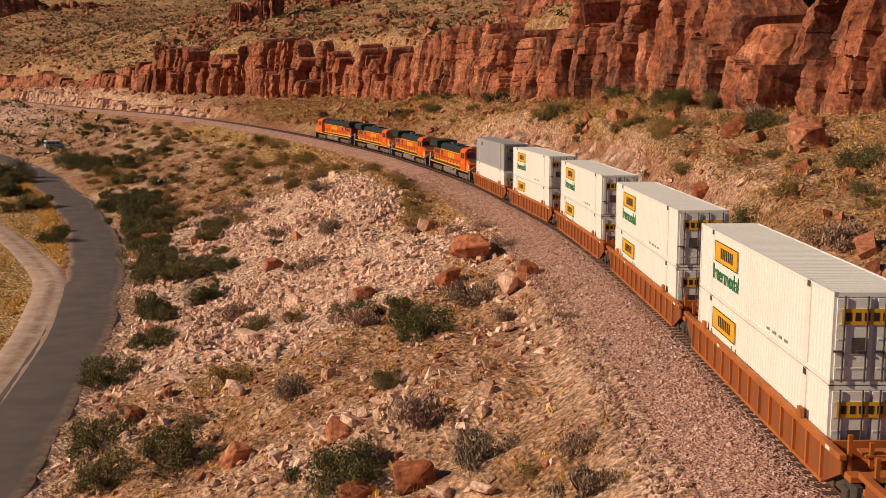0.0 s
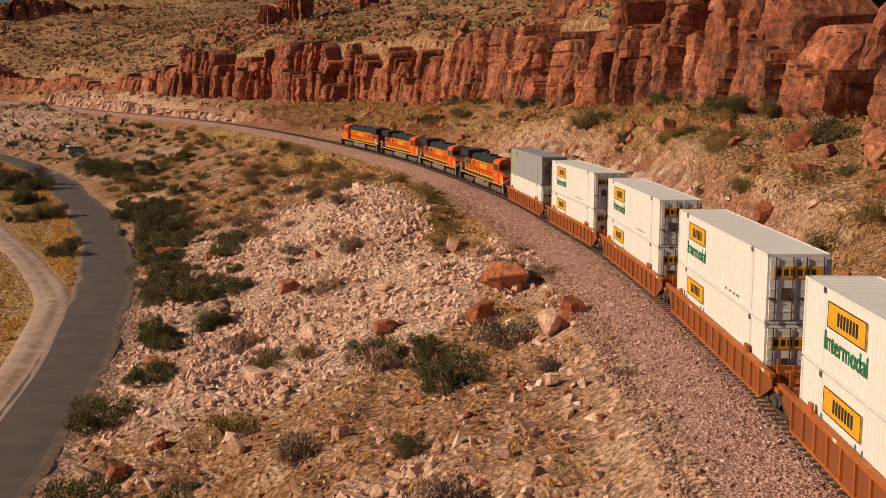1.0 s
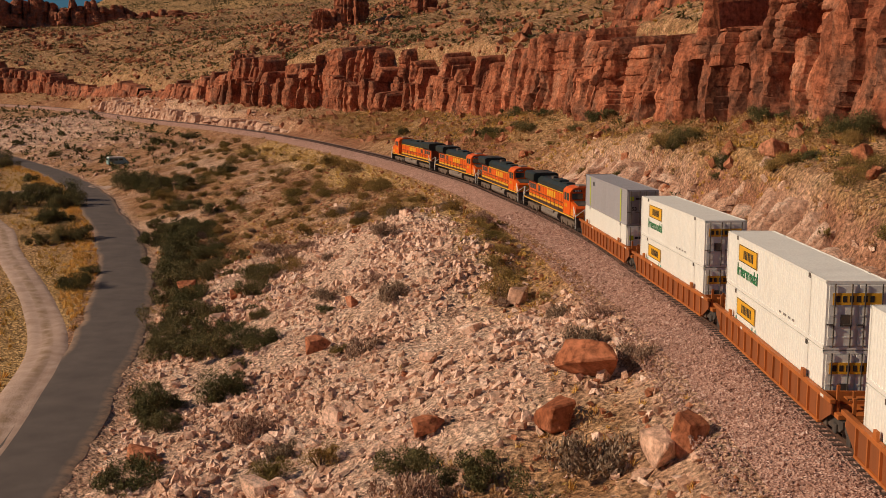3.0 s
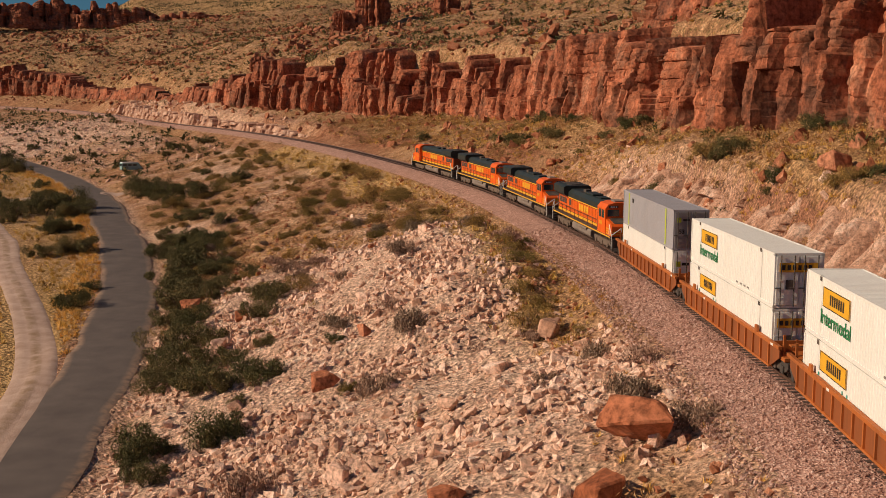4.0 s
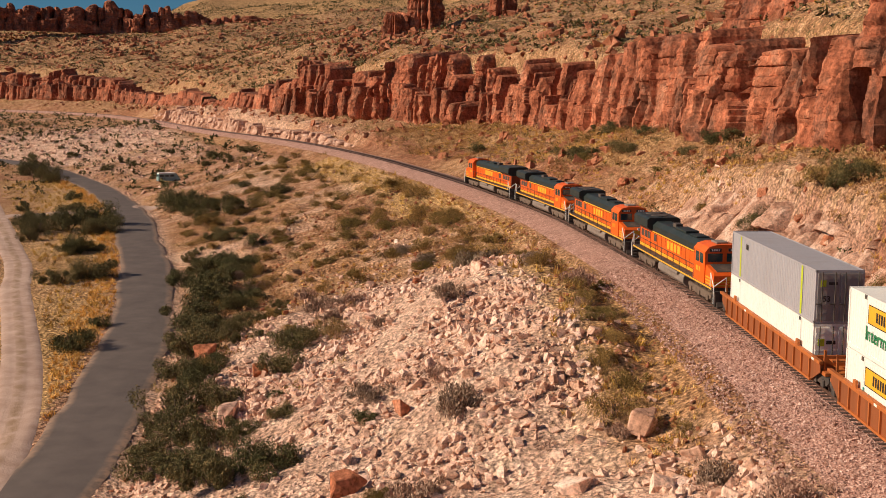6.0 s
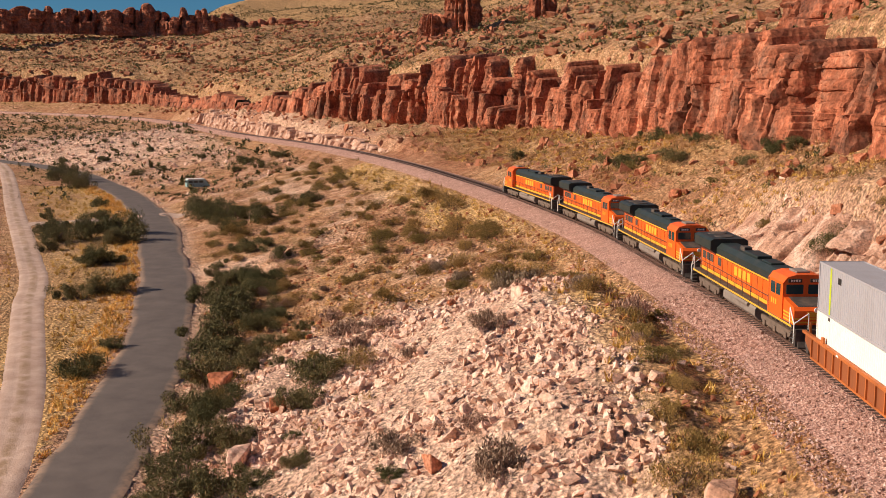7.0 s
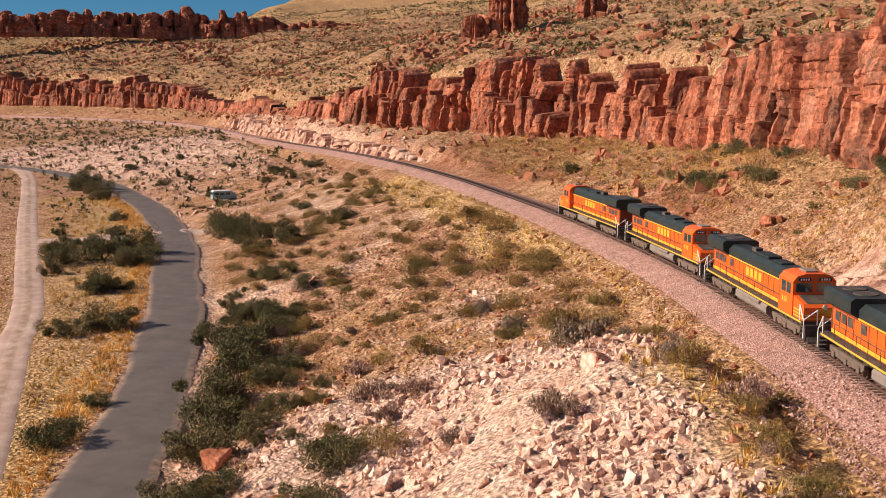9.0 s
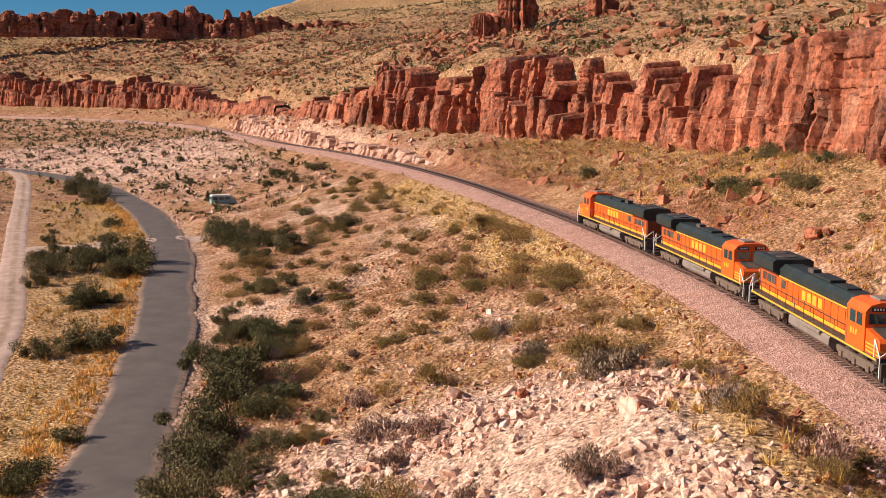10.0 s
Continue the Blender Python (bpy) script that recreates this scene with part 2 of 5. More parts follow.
class Line:
    """A smooth line through points (x, y, value, ...), sampled every `gap` metres."""

    def __init__(self, points, gap=4.0):
        p = np.array(points, float)
        p = np.vstack([2 * p[0] - p[1], p, 2 * p[-1] - p[-2]])
        rows = []
        for i in range(1, len(p) - 2):
            n = max(2, int(np.hypot(*(p[i + 1] - p[i])[:2]) / 0.5))
            t = np.linspace(0, 1, n, endpoint=False)[:, None]
            a, b, c, d = p[i - 1:i + 3]
            rows.append(0.5 * (2 * b + (c - a) * t + (2 * a - 5 * b + 4 * c - d) * t ** 2 + (3 * b - a - 3 * c + d) * t ** 3))
        q = np.vstack(rows + [p[-2:-1]])
        s = np.concatenate([[0], np.cumsum(np.hypot(*np.diff(q[:, :2], axis=0).T))])
        self.length = s[-1]
        self.s = np.arange(0, s[-1], gap)
        self.q = np.array([np.interp(self.s, s, q[:, k]) for k in range(q.shape[1])]).T
        g = np.gradient(self.q[:, :2], axis=0)
        self.tan = g / np.hypot(*g.T)[:, None]

    def at(self, s):
        """Rows and unit tangents at lengths s."""
        s = np.asarray(s, float)
        r = np.array([np.interp(s, self.s, self.q[:, k]) for k in range(self.q.shape[1])]).T
        t = np.array([np.interp(s, self.s, self.tan[:, k]) for k in (0, 1)]).T
        return r, t / np.hypot(t[..., 0], t[..., 1])[..., None]

    def near(self, x, y):
        """Signed distance (right of the line positive), index and interpolated values of the nearest sample."""
        x, y = np.ravel(x), np.ravel(y)
        best = np.zeros(len(x), int)
        for i in range(0, len(x), 20000):
            dx = x[i:i + 20000, None] - self.q[None, :, 0]
            dy = y[i:i + 20000, None] - self.q[None, :, 1]
            best[i:i + 20000] = np.argmin(dx * dx + dy * dy, axis=1)
        dx, dy = x - self.q[best, 0], y - self.q[best, 1]
        t = self.tan[best]
        side = dx * t[:, 1] - dy * t[:, 0]
        along = np.clip(self.s[best] + dx * t[:, 0] + dy * t[:, 1], 0, self.s[-1])
        d = np.where(side >= 0, 1, -1) * np.hypot(dx, dy)
        d = np.where(np.abs(dx * t[:, 0] + dy * t[:, 1]) < 6, side, d)
        return d, along, np.array([np.interp(along, self.s, self.q[:, k]) for k in range(2, self.q.shape[1])])


# x, y, height of the rails
TRACK = Line([(13.4, -90, -0.3), (13.3, 0, -0.3), (13.2, 40, -0.3), (13.1, 62, -0.33), (11.7, 90, -0.4), (9.0, 112, -0.5), (5.75, 134, -0.48), (1.2, 154, -0.3), (-4.6, 175, -0.05),
              (-11.2, 197, 0.15), (-25.3, 230, 0.9), (-38, 256, 1.5), (-53.6, 286, 2.15), (-74.4, 321, 2.85), (-99.2, 358, 3.4), (-134, 404, 4.0), (-160, 440, 4.6),
              (-205, 508, 5.5), (-258, 575, 6.6), (-330, 625, 8.0), (-430, 662, 9.5), (-600, 700, 12), (-900, 740, 15)])
# x, y, height, half width
ROAD = Line([(-8, -90, -12.5), (-15, -20, -12.4), (-21, 25, -12.2), (-25.5, 45, -12.0), (-29, 63, -11.9), (-35.3, 98, -11.8), (-40.3, 118, -11.8), (-44.3, 134, -11.8),
             (-51, 155, -11.8), (-58.6, 176, -11.6), (-67, 196, -11.1), (-77, 218, -10.5), (-86, 235, -10.1), (-94, 252, -9.6), (-105, 272, -9.1), (-117, 291, -8.6),
             (-133, 314, -7.9), (-152, 338, -7.2), (-178, 366, -6.2), (-215, 392, -5.2), (-290, 420, -3), (-420, 445, 0), (-700, 470, 6)])
DIRT = Line([(-33.5, 70, 0), (-37, 88, 0), (-39.8, 101, 0), (-43.2, 113, 0), (-49.2, 131.5, 0), (-60.5, 153.5, 0), (-74, 176, 0), (-85, 194, 0), (-94, 210, 0), (-115, 241, 0), (-147, 288, 0), (-177, 333, 0), (-210, 380, 0), (-235, 405, 0)])
SPUR = Line([(-104, 283, 0), (-112, 274, 0), (-122, 266, 0), (-128, 262, 0)])
YARD = Line([(-118, 288, 0), (-110, 306, 0), (-106, 330, 0), (-108, 348, 0), (-112, 362, 0)])
# foot of the cliffs: x, y, foot height, cliff height
CLIFF = Line([(80, -90, 9, 18), (64, 10, 9.5, 18), (50, 70, 9.5, 18), (39, 110, 10, 15), (30.5, 140, 11, 14), (18.5, 178, 10.5, 13), (8.5, 212, 10.5, 12.5), (0.5, 240, 10, 12.5),
              (-11, 280, 9, 14), (-36, 322, 9, 16), (-79, 368, 9.5, 16.5), (-108, 399, 10.5, 12), (-124, 417, 12, 7), (-140, 437, 12.5, 5), (-160, 467, 12, 2.5), (-185, 505, 12, 6), (-225, 560, 12.5, 5),
              (-258, 606, 13, 7), (-310, 642, 14, 15), (-420, 690, 15, 17), (-600, 735, 18, 20), (-900, 790, 20, 20)])
RIM = Line([(-240, 905, 68, 10), (-317, 880, 67, 15), (-350, 868, 67, 18), (-400, 850, 66, 22), (-450, 828, 67, 18), (-513, 800, 66, 18), (-640, 760, 66, 18), (-900, 720, 66, 20)])
MOUNDS = [(-10, 134, 9, 3.6), (-12, 152, 11, 3.2), (-17, 164, 8, 1.8), (-22, 140, 9, 1.2), (-3, 104, 7, 0.8), (-190, 435, 26, 3.5), (-150, 415, 16, 2.0),
          (-42, 236, 9, 1.4), (-30, 205, 9, 1.0), (-74, 482, 26, 5)]


def cut_height(y):
    return np.interp(y, [70, 95, 120, 150, 172, 190, 215, 300, 330, 380, 480, 560], [0.8, 2.5, 5.0, 5.5, 4.2, 1.2, 0.2, 0.2, 1.6, 2.8, 3.2, 1.0])


def land(x, y):
    """Height of the ground and the cover that grows or lies on it."""
    shape = np.shape(x)
    x, y = np.ravel(np.asarray(x, float)), np.ravel(np.asarray(y, float))
    dt, st, (zt,) = TRACK.near(x, y)
    dr, sr, (zr,) = ROAD.near(x, y)
    dc, sc, (zc, hc) = CLIFF.near(x, y)
    dd = np.abs(DIRT.near(x, y)[0])
    rough = fractal(x, y, 14, 5, 3)
    lumps = fractal(x, y, 3.0, 3, 11)
    bench = zt - 0.95
    # bank between rails and road
    a, b = np.maximum(-dt - 5.0, 0), np.maximum(dr - 4.2, 0)
    t = a / (a + b + 1e-6)
    bank = bench - 0.25 * np.minimum(a, 3) + (zr - bench) * t
    for mx, my, r, h in MOUNDS:
        bank = bank + h * np.exp(-((x - mx) ** 2 + (y - my) ** 2) / (r * r)) * step(a, 0.5, 5) * step(b, 0, 4)
    wild = np.minimum(step(a, 0, 5), step(b, 0, 5))
    bank = bank + wild * (rough * 1.5 + lumps * 0.55)
    # flats beyond the road
    far = np.maximum(-dr - 4.2, 0)
    flats = zr + step(far, 0, 12) * (rough * 0.7 + lumps * 0.12) - 0.25 * step(far, 0, 3) + 0.02 * np.maximum(far - 60, 0)
    left = np.where(dr > 0, bank, flats)
    # slope from the rails up to the cliffs
    a, b = np.maximum(dt - 4.6, 0), np.maximum(-dc, 0)
    t = a / (a + b + 1e-6)
    cut = cut_height(y) * (1 + 0.35 * fractal(x, y, 9, 3, 21))
    hold = 1 - step(cut, 0.8, 2.2) * (1 - step(a, 5.8, 10.5)) * (y < 300) - 0.8 * step(cut, 0.8, 2.2) * (1 - step(a, 3.0, 5.5)) * (y >= 300)
    slope = bench + ((zc - bench) * t ** 0.9 + cut * (1 - t) * step(a, 3.0, 6.0)) * hold
    slope = slope + step(a, 1.5, 6) * (rough * 1.4 + lumps * 0.45)
    # hillside above the cliffs
    up = np.maximum(dc, 0)
    hill = zc + hc * 0.97 * step(up, 5.5, 9.5) + np.maximum(15 - hc, 0) * step(up, -5, 65) + 0.19 * up + 7.5 * step(up, 21.0, 25.0) * step(225 - y, 0, 30) + step(up, 4, 14) * (fractal(x, y, 70, 6, 31) * 9 - 4 * np.abs(fractal(x + 0.4 * y, y * 0.3, 40, 3, 33)) + rough * 1.3 + lumps * 0.4)
    crest = 0.45 * (y - 99) + x + 13
    drim, _, _ = RIM.near(x, y)
    cap = 66 - 0.10 * np.maximum(-drim, 0) + 4 * fractal(x, y, 60, 4, 37) * step(-drim, 0, 30) + (19 + 6 * step(x, -520, -420)) * step(drim, 7.0, 14.0) + np.maximum(crest - 10, 0) * 0.5 + rough * 1.5 + 0.02 * np.maximum(drim, 0)
    soft = 6.0
    hill = np.where(hill > cap + soft, cap, np.where(hill < cap - soft, hill, cap - (cap + soft - hill) ** 2 / (4 * soft)))
    right = np.where(dc > 0, hill, slope)
    z = np.where(dt < 0, left, right)
    shelf = step(np.abs(dt), 4.2, 5.2)
    z = z * shelf + (zt - 1.0) * (1 - shelf)
    carve = step(np.abs(dr), 3.4, 5.2)
    z = z * carve + (zr - 0.12) * (1 - carve)
    # cover
    spot = fractal(x, y, 22, 4, 41)
    onbank = (dt < -6) & (dr > 5)
    pale = np.exp(-(((x + 15) / 18) ** 2 + ((y - 126) / 44) ** 4)) * 1.6 + np.exp(-(((x + 25) / 15) ** 2 + ((y - 156) / 20) ** 2)) * 1.2 + np.exp(-(((x + 200) / 80) ** 2 + ((y - 430) / 60) ** 2)) * 1.1
    pale = np.clip((pale + spot * 0.55 - 0.22) * 2.8, 0, 1) * onbank
    pale = np.maximum(pale, onbank * np.clip(1.6 * fractal(x, y, 11, 4, 47) - 0.15, 0, 0.7))
    strip = step(y, 106, 120) * (1 - step(-dt, 9.5 + 2 * spot, 12 + 2 * spot)) * (dt < 0)
    pale = np.maximum(pale * (1 - strip), 0.6 * (dt < 0) * (1 - step(-dt, 6.0, 10 + 5 * spot)) * (1 - step(y, 104, 116)))
    pale = np.maximum(pale, step(cut, 1.2, 3.0) * step(dt, 5.0, 6.5) * (1 - step(dt, 12, 19)) * np.clip(0.9 + spot, 0, 1))
    pale = np.maximum(pale, np.where(dr > 0, 0.75, 0.2) * (1 - step(np.abs(dr), 4.0, 6.5 + spot)))
    ym = 0.45 * step(y, 108, 125) + 0.55 * step(y, 125, 160)
    straw = ym * step(-dt, 4.6, 6) * (1 - step(-dt, 10.5 + 3 * spot, 15 + 3 * spot)) * (y < 300) * np.clip(0.9 + 1.2 * spot, 0, 1)
    straw = np.maximum(straw, (dr < -4.5) * (1 - step(-dr, 9, 30)) * np.clip(1.0 + 1.0 * spot, 0, 1) * (y < 330))
    straw = np.maximum(straw, (dt > 14) * (dc < 0) * np.clip(0.25 + 0.9 * spot, 0, 0.6))
    straw = np.maximum(straw, 0.8 * (drim > 9) * (y > 600))
    red = np.where(dt > 0, np.clip(0.42 + 1.2 * spot, 0, 0.85) * (1 - 0.45 * (dc > 4)), np.clip(0.05 + spot, 0, 0.4) * (1 - pale))
    scrub = np.where(dc > 6, 1.0, np.where(dt > 14, 0.55, np.where((dr > 6) & (dt < -8), 0.35, 0.3)))
    cover = dict(pale=pale, dry_grass=straw, red=red, scrub=scrub, dt=dt, dr=dr, dc=dc, dd=dd)
    return z.reshape(shape), cover


def axis(*bands):
    """Grid lines: (from, to, first gap, last gap) bands end to end."""
    out = []
    for lo, hi, g0, g1 in bands:
        v, n = lo, 0
        while v < hi - 1e-6:
            out.append(v)
            v += g0 + (g1 - g0) * (v - lo) / (hi - lo)
    return np.array(out + [bands[-1][1]])


def surface(name, verts, faces, mat, smooth=False, fields=None):
    me = bpy.data.meshes.new(name)
    me.from_pydata(np.asarray(verts).tolist() if len(verts) < 50 else [tuple(v) for v in np.asarray(verts).tolist()], [], faces)
    me.materials.append(mat)
    if smooth:
        me.polygons.foreach_set("use_smooth", np.ones(len(me.polygons), bool))
    for key, values in (fields or {}).items():
        me.attributes.new(key, "FLOAT", "POINT").data.foreach_set("value", np.asarray(values, np.float32))
    me.update()
    return me


def grid_faces(nu, nv):
    i = np.arange((nu - 1) * (nv - 1))
    a = (i // (nv - 1)) * nv + i % (nv - 1)
    return np.stack([a, a + nv, a + nv + 1, a + 1], 1).tolist()


gx = axis((-1500, -420, 60, 6), (-420, -130, 5, 1.5), (-130, -62, 1.4, 0.8), (-62, 45, 0.62, 0.62), (45, 130, 0.8, 4), (130, 1100, 5, 70))
gy = axis((-260, 20, 25, 1.2), (20, 200, 0.62, 0.7), (200, 420, 0.8, 1.7), (420, 980, 2.0, 5), (980, 2200, 8, 90))
GX, GY = np.meshgrid(gx, gy, indexing="ij")
GZ, cover = land(GX, GY)
ground = tagged(new("ground", surface("ground", np.stack([GX.ravel(), GY.ravel(), GZ.ravel()], 1), grid_faces(len(gx), len(gy)), M_GROUND, True,
                {k: cover[k] for k in ("pale", "dry_grass", "red", "scrub")})), "rocky desert canyon floor and slopes of red earth", "ground", kind="structure")


def ribbon(name, line, s0, s1, gap, offsets, heights, mat, lift=None, field=None):
    """A strip that follows a line: cross-section offsets (right positive) and heights over the line's own or the ground's height."""
    s = np.arange(s0, s1, gap)
    r, t = line.at(s)
    o = np.array(offsets, float)
    o = o[None, :] + (0.45 * fractal(s[:, None] + 0 * o, np.sign(o) * 40 + 0 * s[:, None], 5.0, 3, 91) * (np.abs(o) > 2.8) if field and field[0] == "verge" else 0)
    x = r[:, :1] + t[:, 1:2] * o
    y = r[:, 1:2] - t[:, :1] * o
    z = (r[:, 2:3] + np.zeros_like(x) if lift is None else land(x, y)[0] + lift) + np.array(heights)
    fields = {field[0]: np.tile(field[1], len(s))} if field else None
    me = surface(name, np.stack([x.ravel(), y.ravel(), z.ravel()], 1), grid_faces(len(s), len(offsets)), mat, True, fields)
    me.flip_normals()
    return me


road = tagged(new("road", ribbon("road", ROAD, 5, ROAD.length - 5, 1.0, [-3.7, -3.3, -2.9, -1.5, 0, 1.5, 2.9, 3.3, 3.7], [-0.15, -0.02, 0.0, 0.05, 0.07, 0.05, 0.0, -0.02, -0.15], M_ROAD,
              field=("verge", [1, 0.9, 0.7, 0, 0, 0, 0.7, 0.9, 1]))), "narrow grey worn asphalt two-lane desert road", "road", kind="structure")
dirt = tagged(new("dirt_road", ribbon("dirt_road", DIRT, 1, DIRT.length - 3, 1.5, [-2.0, -1.5, -1.0, -0.45, 0, 0.45, 1.0, 1.5, 2.0], [-0.12, 0.04, 0.0, 0.05, 0.07, 0.05, 0.0, 0.04, -0.12], M_DIRT, 0.12,
              field=("rut", [0, 0, 0, 0.8, 1, 0.8, 0, 0, 0]))), "pale pinkish dirt two-track with grass ruts", "dirt road", kind="structure")
spur = tagged(new("dirt_spur", ribbon("dirt_spur", SPUR, 0, SPUR.length, 1.5, [-4, -2.5, -1, 1, 2.5, 4], [-0.15, 0.02, 0.04, 0.04, 0.02, -0.15], M_DIRT, 0.12,
              field=("rut", [0] * 6))), "pale dirt turnout linking the two roads", "dirt road", kind="structure")
yard = tagged(new("dirt_turnout", ribbon("dirt_turnout", YARD, 0, YARD.length, 1.5, [-2, -1.4, -0.7, 0.7, 1.4, 2], [-0.2, 0.02, 0.04, 0.04, 0.02, -0.2], M_REDDIRT, 0.05,
              field=("rut", [0] * 6))), "reddish dirt turnout leading up to the rails", "dirt road", kind="structure")

# ---------------------------------------------------------------- railway
M_RAIL = plain("rusty_rail_steel", (0.15, 0.085, 0.06), 0.5, 0.6)
M_TIE = plain("weathered_ties", (0.085, 0.055, 0.045), 0.9)
railway = tagged(new("railway_track"), "single railway track curving on reddish crushed ballast", "railway track", kind="structure")
railway["kind"] = "structure"


def part(name, data, mat, parent, label=""):
    """Links a bmesh or mesh as one object under a thing or a part."""
    if isinstance(data, bmesh.types.BMesh):
        me = bpy.data.meshes.new(name)
        data.to_mesh(me)
        data.free()
    else:
        me = data
    if mat is not None and not me.materials:
        me.materials.append(mat)
    ob = new(name, me)
    ob.parent = parent
    if label:
        ob["label"] = label
    return ob


T0, T1 = 20, TRACK.length - 20
part("ballast", ribbon("ballast", TRACK, T0, T1, 1.0, [-5.4, -4.6, -3.6, -2.6, -1.9, -1.2, 0, 1.2, 1.9, 2.6, 3.6, 4.6, 5.4],
     [-1.35, -1.0, -0.70, -0.38, -0.17, -0.15, -0.16, -0.15, -0.17, -0.38, -0.70, -1.0, -1.35], M_BALLAST), None, railway, "reddish crushed stone ballast")
for o in (-0.75, 0.75):
    part("rail", ribbon("rail", TRACK, T0, T1, 1.0, [o - 0.07, o - 0.07, o - 0.035, o + 0.035, o + 0.07, o + 0.07], [-0.2, -0.13, 0.0, 0.0, -0.13, -0.2], M_RAIL), None, railway, "worn steel rail")
s = np.arange(T0 + 1, 560, 0.6)
r, t = TRACK.at(s)
box = np.array([(a, b, c) for a in (-1.3, 1.3) for b in (-0.12, 0.12) for c in (-0.25, -0.12)])
quads = np.array([(0, 1, 3, 2), (4, 6, 7, 5), (0, 4, 5, 1), (2, 3, 7, 6), (1, 5, 7, 3), (0, 2, 6, 4)])
V = np.concatenate([np.stack([r[:, 0] + t[:, 1] * a + t[:, 0] * b, r[:, 1] - t[:, 0] * a + t[:, 1] * b, r[:, 2] + c], 1)[:, None] for a, b, c in box], 1).reshape(-1, 3)
F = (quads[None] + 8 * np.arange(len(s))[:, None, None]).reshape(-1, 4).tolist()
ties = part("ties", surface("ties", V, F, M_TIE), None, railway, "dark weathered wooden ties")
ties["kind"] = "stuff"

# ---------------------------------------------------------------- cliffs


# recesses of the main cliff: x, y, half width, depth, from and to (shares of the height)
RECESSES = [(-102, 392.5, 1.5, 4.5, 0.0, 0.55), (-97, 387, 2.0, 2.5, 0.55, 1.0), (-79, 368, 2.2, 5.0, 0.0, 0.55), (-84, 373, 2.4, 4.0, 0.6, 1.0), (-69, 357.5, 2.0, 4.0, 0.5, 0.95),
            (-50.5, 337.5, 1.6, 6.0, 0.0, 1.0), (-40, 326.4, 5.5, 5.5, 0.38, 0.97), (-36.5, 322.5, 3.0, 6.5, 0.0, 0.75), (-29, 311, 1.8, 4.0, 0.35, 1.0), (-17.9, 291.6, 2.0, 4.5, 0.45, 1.0),
            (-3.5, 254, 2.0, 4.0, 0.4, 1.0), (1.7, 235.8, 1.4, 5.0, 0.0, 0.5), (10.9, 203.9, 1.3, 5.0, 0.1, 1.0), (16.7, 184.2, 1.6, 5.5, 0.0, 1.0), (27, 151, 1.2, 4.0, 0.2, 0.9), (38, 113, 1.4, 4.5, 0.0, 0.8)]


